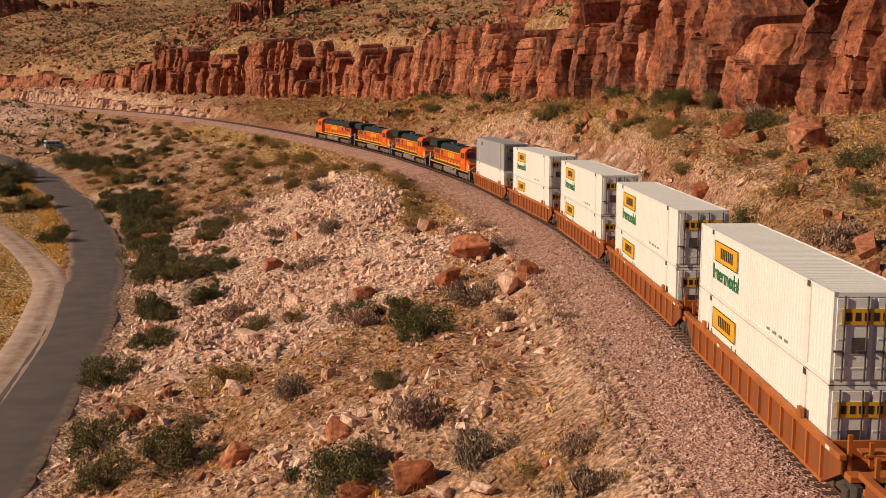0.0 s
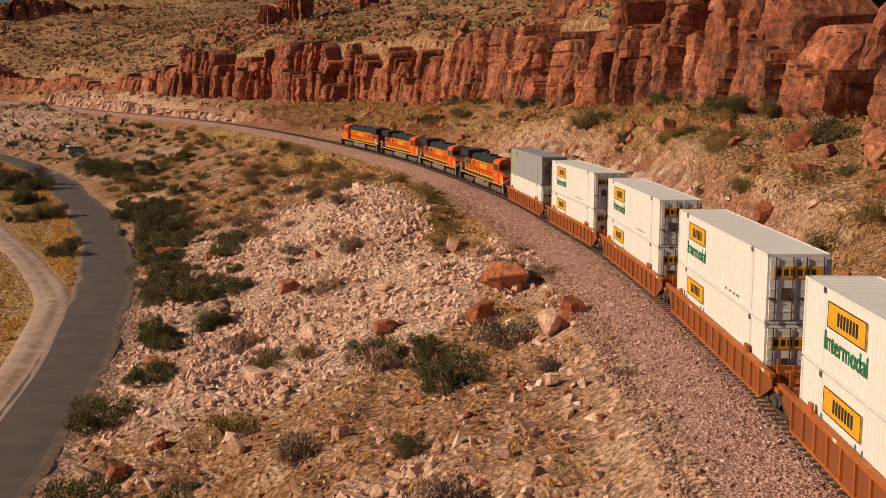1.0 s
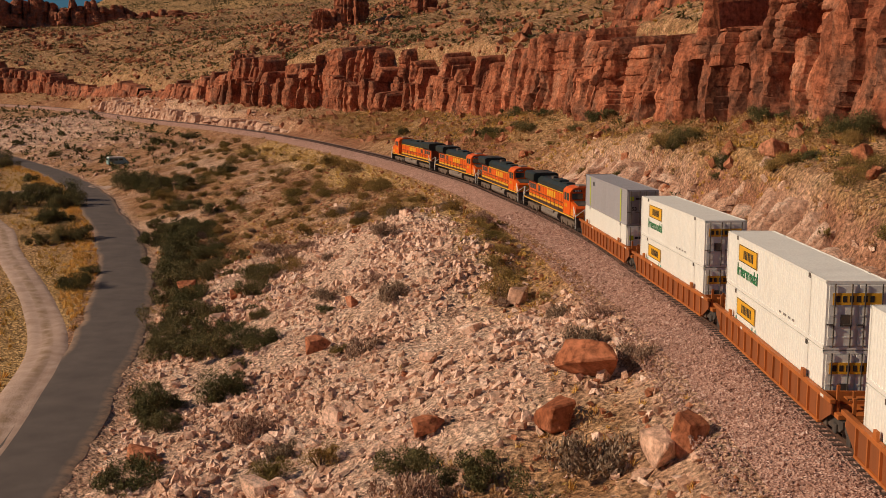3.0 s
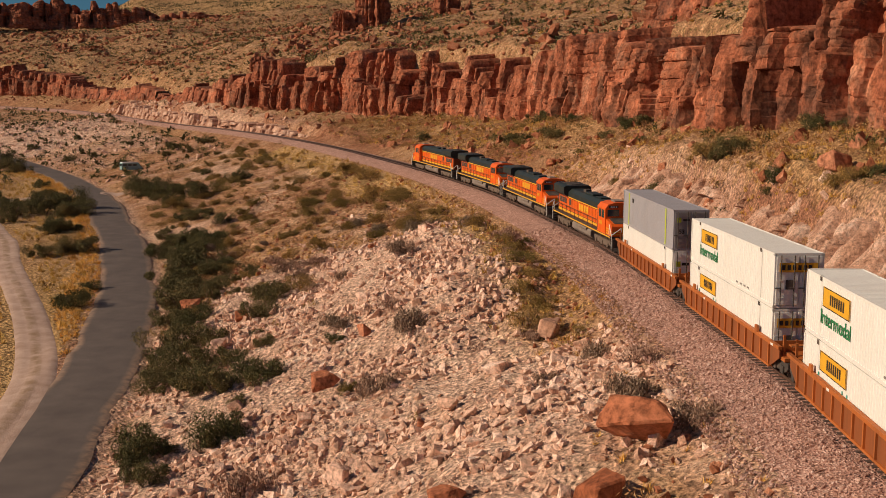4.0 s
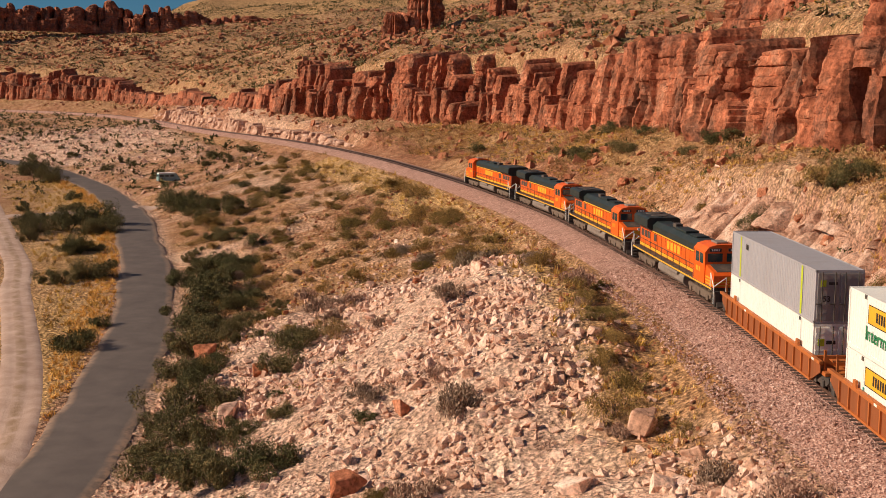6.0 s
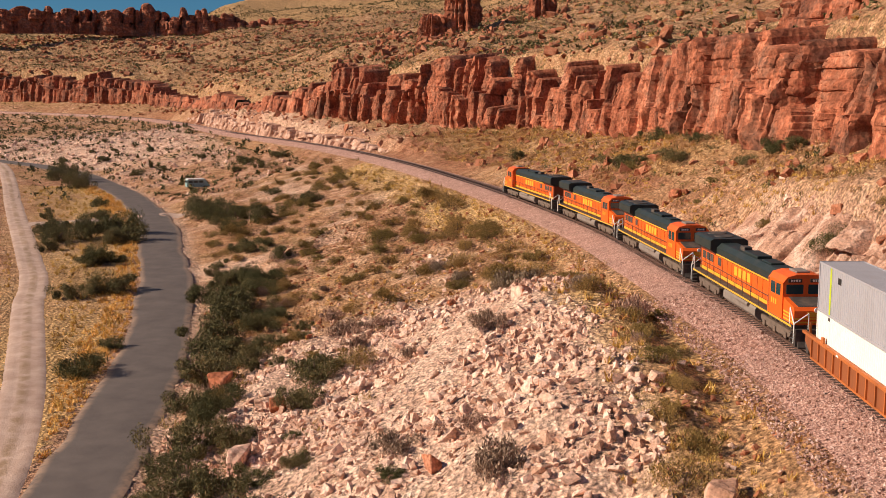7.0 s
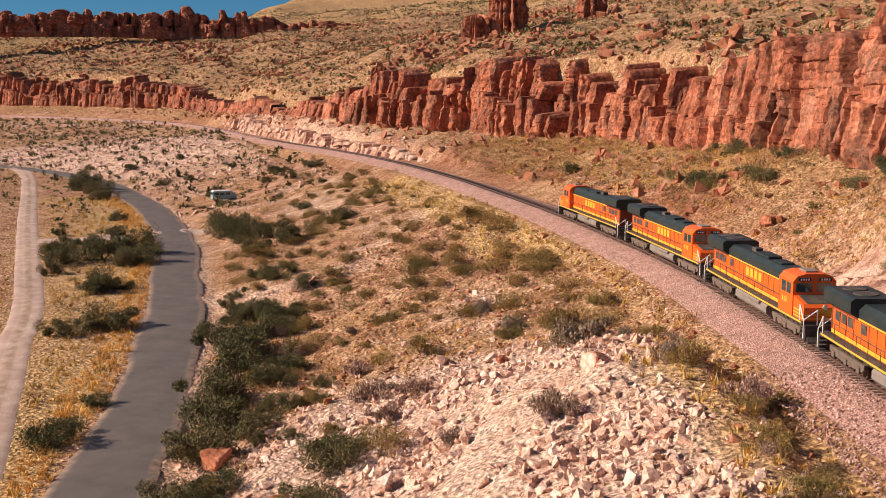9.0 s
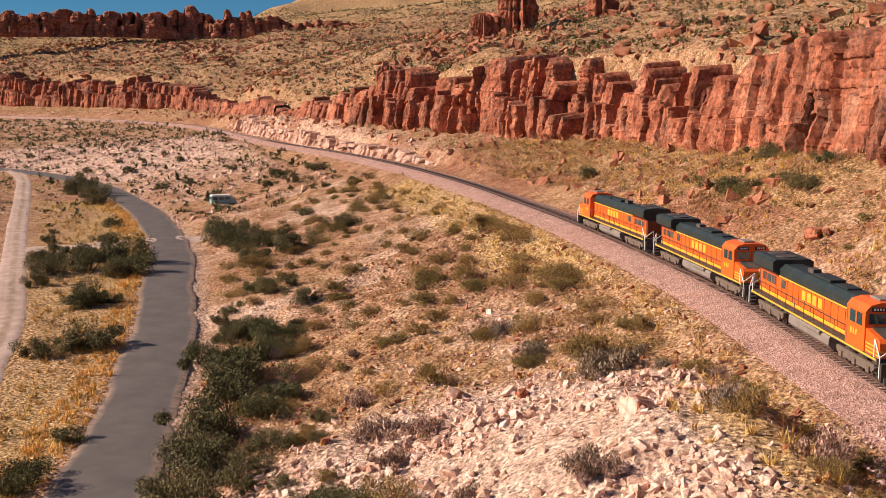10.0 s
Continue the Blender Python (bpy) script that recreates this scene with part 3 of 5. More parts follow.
def cliff(name, line, s0, s1, gap, rows, seed, label, deep=1.0, mat=None, lean_out=1.8, scale=1.0, recesses=()):
    """A rock face in two tiers of rounded buttresses, with clefts, stacked beds, recesses and a ragged top."""
    s = np.arange(s0, s1, gap)
    r, t = line.at(s)
    rnd = np.random.RandomState(seed)
    v = np.linspace(0, 1, rows)
    S, Vv = np.meshgrid(s, v, indexing="ij")
    size = np.clip(r[:, 3:4] / 14, 0.25, 1.1)
    if scale != 1:
        size = np.ones_like(size)
    bench = 0.55 + 0.40 * fractal(s, s * 0, 26 * scale, 3, seed + 8)[:, None]
    tier = (Vv > bench).astype(int)
    wob = S + 1.8 * scale * fractal(S, Vv * 8, 6 * scale, 3, seed + 5)
    out = np.zeros_like(S)
    crown = np.zeros_like(S)
    cells = np.zeros(S.shape, int)
    for q in (0, 1):
        width = rnd.uniform(1.2, 4.6, 1600) * np.where(rnd.rand(1600) < 0.3, 2.2, 1.0) * scale
        cuts = np.cumsum(width) + s0 - 20
        push = rnd.uniform(-1.0, 1.0, 1600) * scale
        cleft = rnd.uniform(0.15, 1.0, 1600) ** 2 * (1 + 2.2 * (rnd.rand(1600) < 0.2))
        lo_v, hi_v = rnd.uniform(-0.3, 0.35, 1600), rnd.uniform(0.65, 1.3, 1600)
        lift = rnd.uniform(-0.26, 0.12, 1600)
        k = np.searchsorted(cuts, wob.ravel()).reshape(wob.shape)
        a, b = cuts[k - 1], cuts[k]
        u = np.clip(2 * (wob - a) / (b - a) - 1, -1, 1)
        near = np.minimum(wob - a, b - wob)
        kk = np.where(wob - a < b - wob, k - 1, k)
        dome = np.sqrt(1 - 0.96 * u * u)
        face = push[k] + np.minimum(b - a, 4.0 * scale) * 0.30 * dome
        open_ = step(Vv, lo_v[kk] - 0.1, lo_v[kk] + 0.1) * (1 - step(Vv, hi_v[kk] - 0.1, hi_v[kk] + 0.1))
        face = face - deep * scale * cleft[kk] * 4.0 * open_ * np.exp(-(near / (scale * (0.16 + 0.22 * cleft[kk]))) ** 2)
        out = np.where(tier == q, face, out)
        cells = np.where(tier == q, k + 5000 * q, cells)
        if q:
            crown = lift[k] - 0.14 * (1 - dome)
    height = r[:, 3:4] * (1 + crown * (0.4 + 0.6 * step(Vv, 0.5, 1.0)) + 0.42 * fractal(S, S * 0 + 3, 24, 4, seed + 9))
    rise = height * Vv
    bend = rise + 0.5 * fractal(S, rise, 14, 2, seed + 2)
    thick = scale * (0.75 + 0.6 * lattice(cells, cells * 0, seed + 14))
    bed = bend / thick + lattice(cells, cells * 0 + 1, seed + 15)
    f = bed - np.floor(bed)
    layered = (0.12 + 0.88 * tier * step(fractal(S, S * 0, 20, 2, seed + 16), -0.2, 0.3)) * (1.0 if scale == 1 else 0.9)
    shelf_ = np.sqrt(1 - 0.95 * (2 * f - 1) ** 2) - 0.6
    slab_ = lattice(cells, np.floor(bed), seed + 12) - 0.5
    chip = np.searchsorted(np.cumsum(rnd.uniform(0.4, 1.5, 4000) * scale) + s0 - 20, (wob + 0.4 * slab_).ravel()).reshape(wob.shape)
    chips = lattice(chip, np.floor(bend / (1.7 * scale) + lattice(chip, chip * 0, seed + 4)), seed + 7) - 0.5
    out = out + scale * (layered * (0.34 * shelf_ + 0.6 * slab_) + 0.32 * chips + 0.85 * fractal(S, rise, 4.5, 4, seed + 3) + 0.22 * fractal(S, rise, 0.9, 2, seed + 23))
    bigs = np.cumsum(rnd.uniform(8, 20, 400) * scale) + s0 - 20
    kb = np.searchsorted(bigs, (wob + 0.8 * fractal(S, rise, 8, 2, seed + 21)).ravel()).reshape(wob.shape)
    out = out + (rnd.uniform(-1.6, 1.6, 400) * scale)[kb]
    out = out - tier * (0.6 + 2.6 * grain(S / 11, S * 0, seed + 26) + 2.0 * (Vv - bench)) * size * (scale == 1)
    out = out * (0.4 + 0.6 * step(Vv, 0.0, 0.15)) * size
    for x, y, half, depth, v0, v1 in recesses:
        _, mid, _ = line.near([x], [y])
        far = np.abs(S - mid + 0.8 * fractal(S, rise, 5, 3, seed + 27))
        out = out - depth * (1 - step(far, half - 0.35, half + 0.35)) * step(Vv, v0 - 0.05, v0) * (1 - step(Vv, v1, v1 + 0.03))
    out = np.maximum(out, -6.0) if scale == 1 else out
    lean = lean_out * (1 - Vv) ** (1.6 if scale == 1 else 1.1)
    top = step(Vv, 0.94, 1.0)
    out = out * (1 - 0.5 * top) + lean - (10.0 * np.clip(r[:, 3:4] / 11, 0.2, 1) if scale == 1 else 7.0 * scale) * top
    nx, ny = -t[:, 1:2], t[:, :1]                        # towards the rails
    x, y = r[:, :1] + nx * out, r[:, 1:2] + ny * out
    z = r[:, 2:3] - 1.5 + rise + 1.5 * Vv
    me = surface(name, np.stack([x.ravel(), y.ravel(), z.ravel()], 1), grid_faces(len(s), rows), mat or M_CLIFF)
    return tagged(new(name, me), label, "cliff", kind="structure")


def cutting(name, s0, s1, heights, label, seed, foot=8.0, run=6.5):
    """A blasted rock face beside the rails; heights: (share of the way, metres) pairs."""
    s = np.arange(s0, s1, 6.0)
    r, t = TRACK.at(s)
    h = np.interp((s - s0) / (s1 - s0), *zip(*heights))
    off = foot + run + 1.2 * fractal(s, s * 0, 25, 2, seed)
    line = Line(np.stack([r[:, 0] + t[:, 1] * off, r[:, 1] - t[:, 0] * off, r[:, 2] - 0.6, h], 1).tolist(), 1.0)
    return cliff(name, line, 0.5, line.length - 1, 0.25, 56, seed, label, 0.7, M_CUT, run, 0.7)


cliff("cliff", CLIFF, 20, 640, 0.32, 96, 5, "tall cracked red volcanic rock cliff with dark clefts", 1.0, recesses=RECESSES)
s_ = np.arange(110, 345, 8.0)
r_, t_ = CLIFF.at(s_)
UPPER = Line(np.stack([r_[:, 0] + t_[:, 1] * 16, r_[:, 1] - t_[:, 0] * 16, r_[:, 2] + r_[:, 3] + 1.5, 8.5 + 2.5 * fractal(s_, s_ * 0, 30, 2, 51)], 1).tolist())
cliff("upper_cliff", UPPER, 1, UPPER.length - 1, 0.4, 44, 25, "upper tier of cracked red rock ledges", 1.0)
cliff("far_cliff", CLIFF, 640, CLIFF.length - 100, 1.0, 44, 9, "distant dark red rock cliff band", 1.1)
cliff("rim_cliff", RIM, 5, RIM.length - 5, 1.3, 40, 13, "distant red rimrock below the skyline", 0.6, None, 5.0, 1.8)
cutting("rock_cutting", 172, 290, [(0, 1.5), (0.2, 4.5), (0.45, 7.5), (0.7, 7.5), (0.88, 4.0), (1, 1.2)], "pale pink blasted rock face beside the rails", 17)
cutting("far_rock_cutting", 430, 690, [(0, 0.8), (0.15, 3.2), (0.5, 4.2), (0.8, 5.5), (1, 3.0)], "distant pale blasted rock face beside the rails", 19, 6.5, 1.8)

# ---------------------------------------------------------------- train
M_ORANGE = plain("orange_paint", (0.80, 0.125, 0.012), 0.42, 0, 0.45, 0.9, (0.30, 0.075, 0.02), streaks=True)
# darkened orange for the hood base: dark of the door gaps is in the colour
M_SEAM = plain("gap_dark_orange_paint", (0.20, 0.035, 0.008), 0.6)
M_YELLOW = plain("yellow_paint", (0.80, 0.42, 0.03), 0.45, 0, 0.3)
M_ROOF = plain("dark_green_paint", (0.020, 0.030, 0.028), 0.5, 0, 0.5, 1.0, (0.07, 0.06, 0.05))
M_FRAME = plain("dark_grimy_steel", (0.055, 0.047, 0.042), 0.7, 0, 0.8, 1.4, (0.19, 0.13, 0.095))
M_TRUCK = plain("dusty_brown_truck_steel", (0.16, 0.115, 0.085), 0.75, 0, 0.8, 2.0, (0.05, 0.038, 0.03))
M_TANK = plain("dusty_grey_steel", (0.24, 0.20, 0.17), 0.6, 0, 0.7, 1.0, (0.11, 0.08, 0.06))
M_WHITE = plain("white_paint", (0.80, 0.79, 0.74), 0.45, 0, 0.15, 0.7, (0.45, 0.38, 0.30), streaks=True)
M_GREY = plain("grey_paint", (0.37, 0.36, 0.385), 0.45, 0, 0.25, 0.7, (0.22, 0.19, 0.17), streaks=True)
M_GREYDOOR = plain("weathered_grey_door", (0.27, 0.25, 0.24), 0.55, 0, 0.6, 0.8, (0.16, 0.10, 0.07), streaks=True)
M_LIME = plain("lime_paint", (0.50, 0.62, 0.02), 0.5, 0, 0.2)
M_RUST = plain("rust_orange_paint", (0.46, 0.135, 0.030), 0.6, 0, 0.75, 1.1, (0.20, 0.065, 0.022), streaks=True)
# darker copy of the rust orange: shade between the ribs is in its colour
M_RUSTSHADE = plain("shaded_rusty_panel", (0.27, 0.080, 0.024), 0.7, 0, 0.7, 1.2, (0.13, 0.05, 0.02), streaks=True)
M_BLACK = plain("black_ink", (0.025, 0.022, 0.02), 0.6, 0, 0.1)
M_GREEN = plain("green_ink", (0.02, 0.20, 0.075), 0.5, 0, 0.1)
M_TEAL = plain("teal_ink", (0.03, 0.36, 0.30), 0.5, 0, 0.1)
M_GLASS = plain("dark_tinted_glass", (0.02, 0.055, 0.062), 0.08, 0, 0.1, specular=0.8)
M_WHEEL = plain("brown_wheel_steel", (0.10, 0.065, 0.045), 0.6, 0.3)


def box(bm, x0, x1, y0, y1, z0, z1, bevel=0.0):
    m = Matrix.LocRotScale(((x0 + x1) / 2, (y0 + y1) / 2, (z0 + z1) / 2), None, (abs(x1 - x0), abs(y1 - y0), abs(z1 - z0)))
    v = bmesh.ops.create_cube(bm, size=1, matrix=m)["verts"]
    if bevel:
        edges = list({e for k in v for e in k.link_edges})
        bmesh.ops.bevel(bm, geom=edges, offset=bevel, segments=2, affect="EDGES", profile=0.5)
    return bm


def prism(bm, outline, lo, hi, along="y"):
    """A flat outline drawn out from lo to hi: (x, z) along y, or (y, z) along x."""
    put = (lambda a, b, c: (a, c, b)) if along == "y" else (lambda a, b, c: (c, a, b))
    rings = [[bm.verts.new(put(a, b, c)) for a, b in outline] for c in (lo, hi)]
    n = len(outline)
    bm.faces.new(rings[0])
    bm.faces.new(rings[1][::-1])
    for i in range(n):
        bm.faces.new((rings[0][i], rings[1][i], rings[1][(i + 1) % n], rings[0][(i + 1) % n]))
    bmesh.ops.recalc_face_normals(bm, faces=bm.faces)
    return bm


def bar(bm, a, b, r, seg=6):
    """A round bar from a to b."""
    a, b = Vector(a), Vector(b)
    m = Matrix.Translation((a + b) / 2) @ (b - a).to_track_quat("Z", "Y").to_matrix().to_4x4()
    bmesh.ops.create_cone(bm, cap_ends=True, segments=seg, radius1=r, radius2=r, depth=(b - a).length, matrix=m)
    return bm


def B():
    return bmesh.new()


def truck(parent, x, axles, gap, r, mat_frame):
    t = part("truck", box(B(), x - gap * (axles - 1) / 2 - 0.7, x + gap * (axles - 1) / 2 + 0.7, -0.25, 0.25, 0.55, 0.95), mat_frame, parent, "grimy steel bogie")
    for side in (-1, 1):
        bm = B()
        x0, x1 = x - gap * (axles - 1) / 2 - 0.75, x + gap * (axles - 1) / 2 + 0.75
        prism(bm, [(x0, 0.72), (x0 + 0.3, 0.5), (x - 0.5, 0.42), (x + 0.5, 0.42), (x1 - 0.3, 0.5), (x1, 0.72), (x1, 0.98), (x0, 0.98)], side * 1.02, side * 1.2)
        for i in range(axles):
            xx = x + (i - (axles - 1) / 2) * gap
            box(bm, xx - 0.22, xx + 0.22, side * 1.18, side * 1.3, 0.35, 0.75, 0.04)
        part("side_frame", bm, mat_frame, t)
        for i in range(axles):
            xx = x + (i - (axles - 1) / 2) * gap
            bm = bar(B(), (xx, side * 0.68, r), (xx, side * 0.82, r), r, 20)
            bar(bm, (xx, side * 0.66, r), (xx, side * 0.69, r), r + 0.03, 20)
            part("wheel", bm, M_WHEEL, t)
    return t


def locomotive():
    """Six-axle wide-cab diesel, cab at +x, 23.2 m over the ends."""
    top = new("diesel_locomotive")
    part("underframe", box(box(B(), -11.1, 11.1, -1.5, 1.5, 1.38, 1.6), -11.0, 11.0, -0.7, 0.7, 1.0, 1.4), M_FRAME, top, "black walkway deck and frame")
    for s_ in (-1, 1):
        part("sill_stripe", box(B(), -10.9, 10.9, s_ * 1.5, s_ * 1.515, 1.44, 1.56), M_YELLOW, top, "thin yellow sill stripe")
    hood = part("hood", box(B(), -10.7, 6.6, -0.98, 0.98, 1.6, 3.5, 0.05), M_SEAM, top, "long orange engine hood")
    for s_ in (-1, 1):
        for i in range(15):
            x = -10.3 + i * 1.12
            part("hood_door", box(B(), x, x + 1.02, s_ * 0.98, s_ * 1.0, 2.02, 3.3, 0.0), M_ORANGE, hood)
        part("lower_band", box(B(), -10.5, 6.6, s_ * 0.98, s_ * 1.012, 1.72, 1.96), M_YELLOW, hood, "yellow band along the hood")
        part("upper_band", box(B(), -6.4, 6.6, s_ * 0.98, s_ * 1.012, 3.36, 3.46), M_YELLOW, hood, "thin yellow line below the roof")
        for i in range(4):
            bm = B()
            x = -1.9 + i * 0.95
            box(bm, x, x + 0.68, s_ * 1.0, s_ * 1.022, 2.55, 3.2)
            part("emblem_block", bm, M_YELLOW, hood, "plain yellow emblem block")
        for x in (-9.9, -8.9, -7.9, -5.9):
            part("grille", box(B(), x, x + 0.8, s_ * 1.0, s_ * 1.03, 2.65, 3.25), M_FRAME, hood, "dark louvred intake")
    bm = prism(B(), [(-0.99, 3.48), (0.99, 3.48), (0.99, 3.95), (0.62, 4.3), (-0.62, 4.3), (-0.99, 3.95)], -6.7, 6.6, "x")
    box(bm, -1.2, 1.6, -0.55, 0.55, 4.28, 4.5, 0.05)
    box(bm, 2.4, 4.2, -0.5, 0.5, 4.28, 4.42, 0.05)
    part("roof", bm, M_ROOF, top, "dark green hood roof")
    bm = prism(B(), [(-0.98, 3.4), (0.98, 3.4), (1.5, 3.75), (1.5, 4.45), (1.25, 4.62), (-1.25, 4.62), (-1.5, 4.45), (-1.5, 3.75)], -10.8, -6.4, "x")
    wing = part("radiator", bm, M_ROOF, top, "flared dark radiator section")
    part("exhaust_stack", box(B(), -2.9, -1.9, -0.3, 0.3, 4.28, 4.62, 0.04), M_FRAME, top)
    for x in (-9.7, -7.9):
        part("fan", bar(B(), (x, 0, 4.6), (x, 0, 4.68), 0.75, 20), M_FRAME, wing)
    cab = part("cab", prism(B(), [(-1.5, 1.6), (1.5, 1.6), (1.5, 3.95), (1.2, 4.32), (0.6, 4.48), (-0.6, 4.48), (-1.2, 4.32), (-1.5, 3.95)], 6.6, 9.25, "x"), M_ORANGE, top, "orange crew cab")
    part("nose", prism(B(), [(9.25, 1.6), (11.15, 1.6), (11.15, 2.5), (10.95, 2.72), (9.25, 3.02)], -1.42, 1.42), M_ORANGE, cab, "sloping orange nose")
    part("nose_top", prism(B(), [(9.25, 3.024), (10.95, 2.724), (10.95, 2.744), (9.25, 3.05)], -1.1, 1.1), M_FRAME, cab, "dark anti-glare panel")
    part("roof_unit", box(B(), 7.4, 8.7, -0.45, 0.45, 4.46, 4.62, 0.05), M_TANK, cab, "pale grey cooling unit")
    part("headlight", bar(B(), (11.15, 0, 2.55), (11.22, 0, 2.55), 0.16, 12), M_WHITE, cab, "round headlight")
    for y in (-0.72, 0.72):
        part("windshield", box(B(), 9.24, 9.28, y - 0.56, y + 0.56, 3.22, 3.84, 0.01), M_GLASS, cab, "dark teal windshield pane")
        bd = part("number_board", box(B(), 9.24, 9.32, y - 0.45, y + 0.45, 3.98, 4.22, 0.01), M_BLACK, cab, "black number board")
        bm = B()
        for k in range(4):
            box(bm, 9.32, 9.33, y - 0.3 + 0.17 * k, y - 0.2 + 0.17 * k, 4.03, 4.17)
        part("number_bars", bm, M_WHITE, bd)
    for s_ in (-1, 1):
        for x in (7.15, 8.1):
            part("side_window", box(B(), x, x + 0.75, s_ * 1.5, s_ * 1.515, 3.05, 3.8, 0.0), M_GLASS, cab, "dark side window")
        part("cab_number", box(box(box(B(), 7.3, 7.5, s_ * 1.5, s_ * 1.512, 2.35, 2.7), 7.65, 7.85, s_ * 1.5, s_ * 1.512, 2.35, 2.7), 8.0, 8.2, s_ * 1.5, s_ * 1.512, 2.35, 2.7), M_YELLOW, cab)
        part("door_seam", box(B(), 6.75, 6.8, s_ * 1.5, s_ * 1.512, 1.7, 3.9), M_FRAME, cab)
        bm = B()
        for z in (1.7, 1.92, 2.14):
            box(bm, 9.3, 11.0, s_ * 1.42, s_ * 1.432, z, z + 0.09)
        part("nose_band", bm, M_YELLOW, cab, "yellow nose pinstripes")
    bm = B()
    for z in (1.72, 1.95):
        box(bm, 11.15, 11.162, -1.4, 1.4, z, z + 0.1)
    box(bm, 11.15, 11.17, -0.6, 0.6, 2.1, 2.42)
    part("nose_emblem", bm, M_YELLOW, cab, "yellow bands and plain badge")
    for x in (11.4, -11.4):
        sg = 1 if x > 0 else -1
        bm = box(B(), x - 0.12, x + 0.12, -1.45, 1.45, 0.28, 1.4, 0.03)
        prism(bm, [(x, 0.28), (x + sg * 0.35, 0.2), (x + sg * 0.35, 0.3), (x, 0.8)], -1.3, 1.3)
        part("pilot", bm, M_FRAME, top, "black pilot plate")
        part("coupler", box(B(), x, x + sg * 0.75, -0.16, 0.16, 0.75, 1.05, 0.04), M_FRAME, top)
        for s_ in (-1, 1):
            for k in range(4):
                part("step", box(B(), x - sg * (0.1 + 0.12 * k), x - sg * (0.5 + 0.12 * k), s_ * 1.12, s_ * 1.52, 0.42 + 0.3 * k, 0.47 + 0.3 * k), M_FRAME, top)
            bm = bar(B(), (x, s_ * 1.5, 0.5), (x, s_ * 1.5, 1.7), 0.04)
            bar(bm, (x, s_ * 1.5, 1.7), (x - sg * 0.75, s_ * 1.5, 2.65), 0.04)
            bar(bm, (x - sg * 0.75, s_ * 1.5, 2.65), (x - sg * 0.75, s_ * 1.5, 1.6), 0.035)
            bar(bm, (x + sg * 0.05, s_ * 0.6, 1.3), (x + sg * 0.05, s_ * 0.6, 2.4), 0.035)
            bar(bm, (x + sg * 0.05, s_ * 0.6, 2.4), (x, s_ * 1.5, 1.75), 0.035)
            part("grab_rail", bm, M_WHITE, top, "white stair grab rail")
    for s_ in (-1, 1):
        bm = bar(B(), (-10.6, s_ * 1.46, 2.6), (6.5, s_ * 1.46, 2.6), 0.025, 5)
        for i in range(11):
            x = -10.5 + i * 1.7
            bar(bm, (x, s_ * 1.46, 1.6), (x, s_ * 1.46, 2.6), 0.022, 5)
        part("handrail", bm, M_FRAME, top, "dark walkway handrail")
        part("air_reservoir", bar(B(), (-0.6, s_ * 1.28, 1.15), (2.4, s_ * 1.28, 1.15), 0.17, 12), M_TANK, top, "pale grey air tank")
    part("fuel_tank", prism(B(), [(-1.3, 0.62), (-1.0, 0.32), (1.0, 0.32), (1.3, 0.62), (1.3, 1.05), (1.1, 1.3), (-1.1, 1.3), (-1.3, 1.05)], -3.4, 3.7, "x"), M_TANK, top, "dusty grey fuel tank")
    truck(top, 7.4, 3, 1.95, 0.52, M_TRUCK)
    truck(top, -7.4, 3, 1.95, 0.52, M_TRUCK)
    return tagged(top, "orange and dark green diesel locomotive with yellow bands on the rails", "locomotive", "locomotives of the train")


def corrugated(length, half, z0, z1, period):
    """Container shell: ribbed sides and roof, plain ends."""
    bm = B()
    n = int(length / period)
    p = length / n
    xs, ins = [], []
    for i in range(n):
        x = -length / 2 + i * p
        for f, d in ((0.0, 0), (0.38, 0), (0.5, 0.035), (0.88, 0.035)):
            xs.append(x + f * p)
            ins.append(d)
    xs.append(length / 2)
    ins.append(0)
    ring = []
    for x, d in zip(xs, ins):
        y, zt = half - d, z1 - d * 0.6
        ring.append([bm.verts.new(c) for c in ((x, -half, z0), (x, -y, z0 + 0.12), (x, -y, z1 - 0.1), (x, -half, z1), (x, -half + 0.1, zt), (x, half - 0.1, zt), (x, half, z1), (x, y, z1 - 0.1), (x, y, z0 + 0.12), (x, half, z0))])
    for a, b in zip(ring, ring[1:]):
        for k in range(9):
            bm.faces.new((a[k], a[k + 1], b[k + 1], b[k]))
        bm.faces.new((a[9], a[0], b[0], b[9]))
    bm.faces.new(ring[0])
    bm.faces.new(ring[-1][::-1])
    bmesh.ops.recalc_face_normals(bm, faces=bm.faces)
    return bm


def lettering(text, size, mat, parent, m, name="lettering"):
    cu = bpy.data.curves.new(name, "FONT")
    cu.body, cu.size, cu.extrude, cu.offset = text, size, 0.004, 0.012
    cu.align_x = "CENTER"
    tmp = bpy.data.objects.new("tmp", cu)
    scene.collection.objects.link(tmp)
    me = bpy.data.meshes.new_from_object(tmp.evaluated_get(bpy.context.evaluated_depsgraph_get()))
    bpy.data.objects.remove(tmp)
    me.materials.clear()
    ob = part(name, me, mat, parent, text)
    ob.matrix_basis = m
    return ob


SIDE = pose(0, 0, 0, 90, 0, 180)


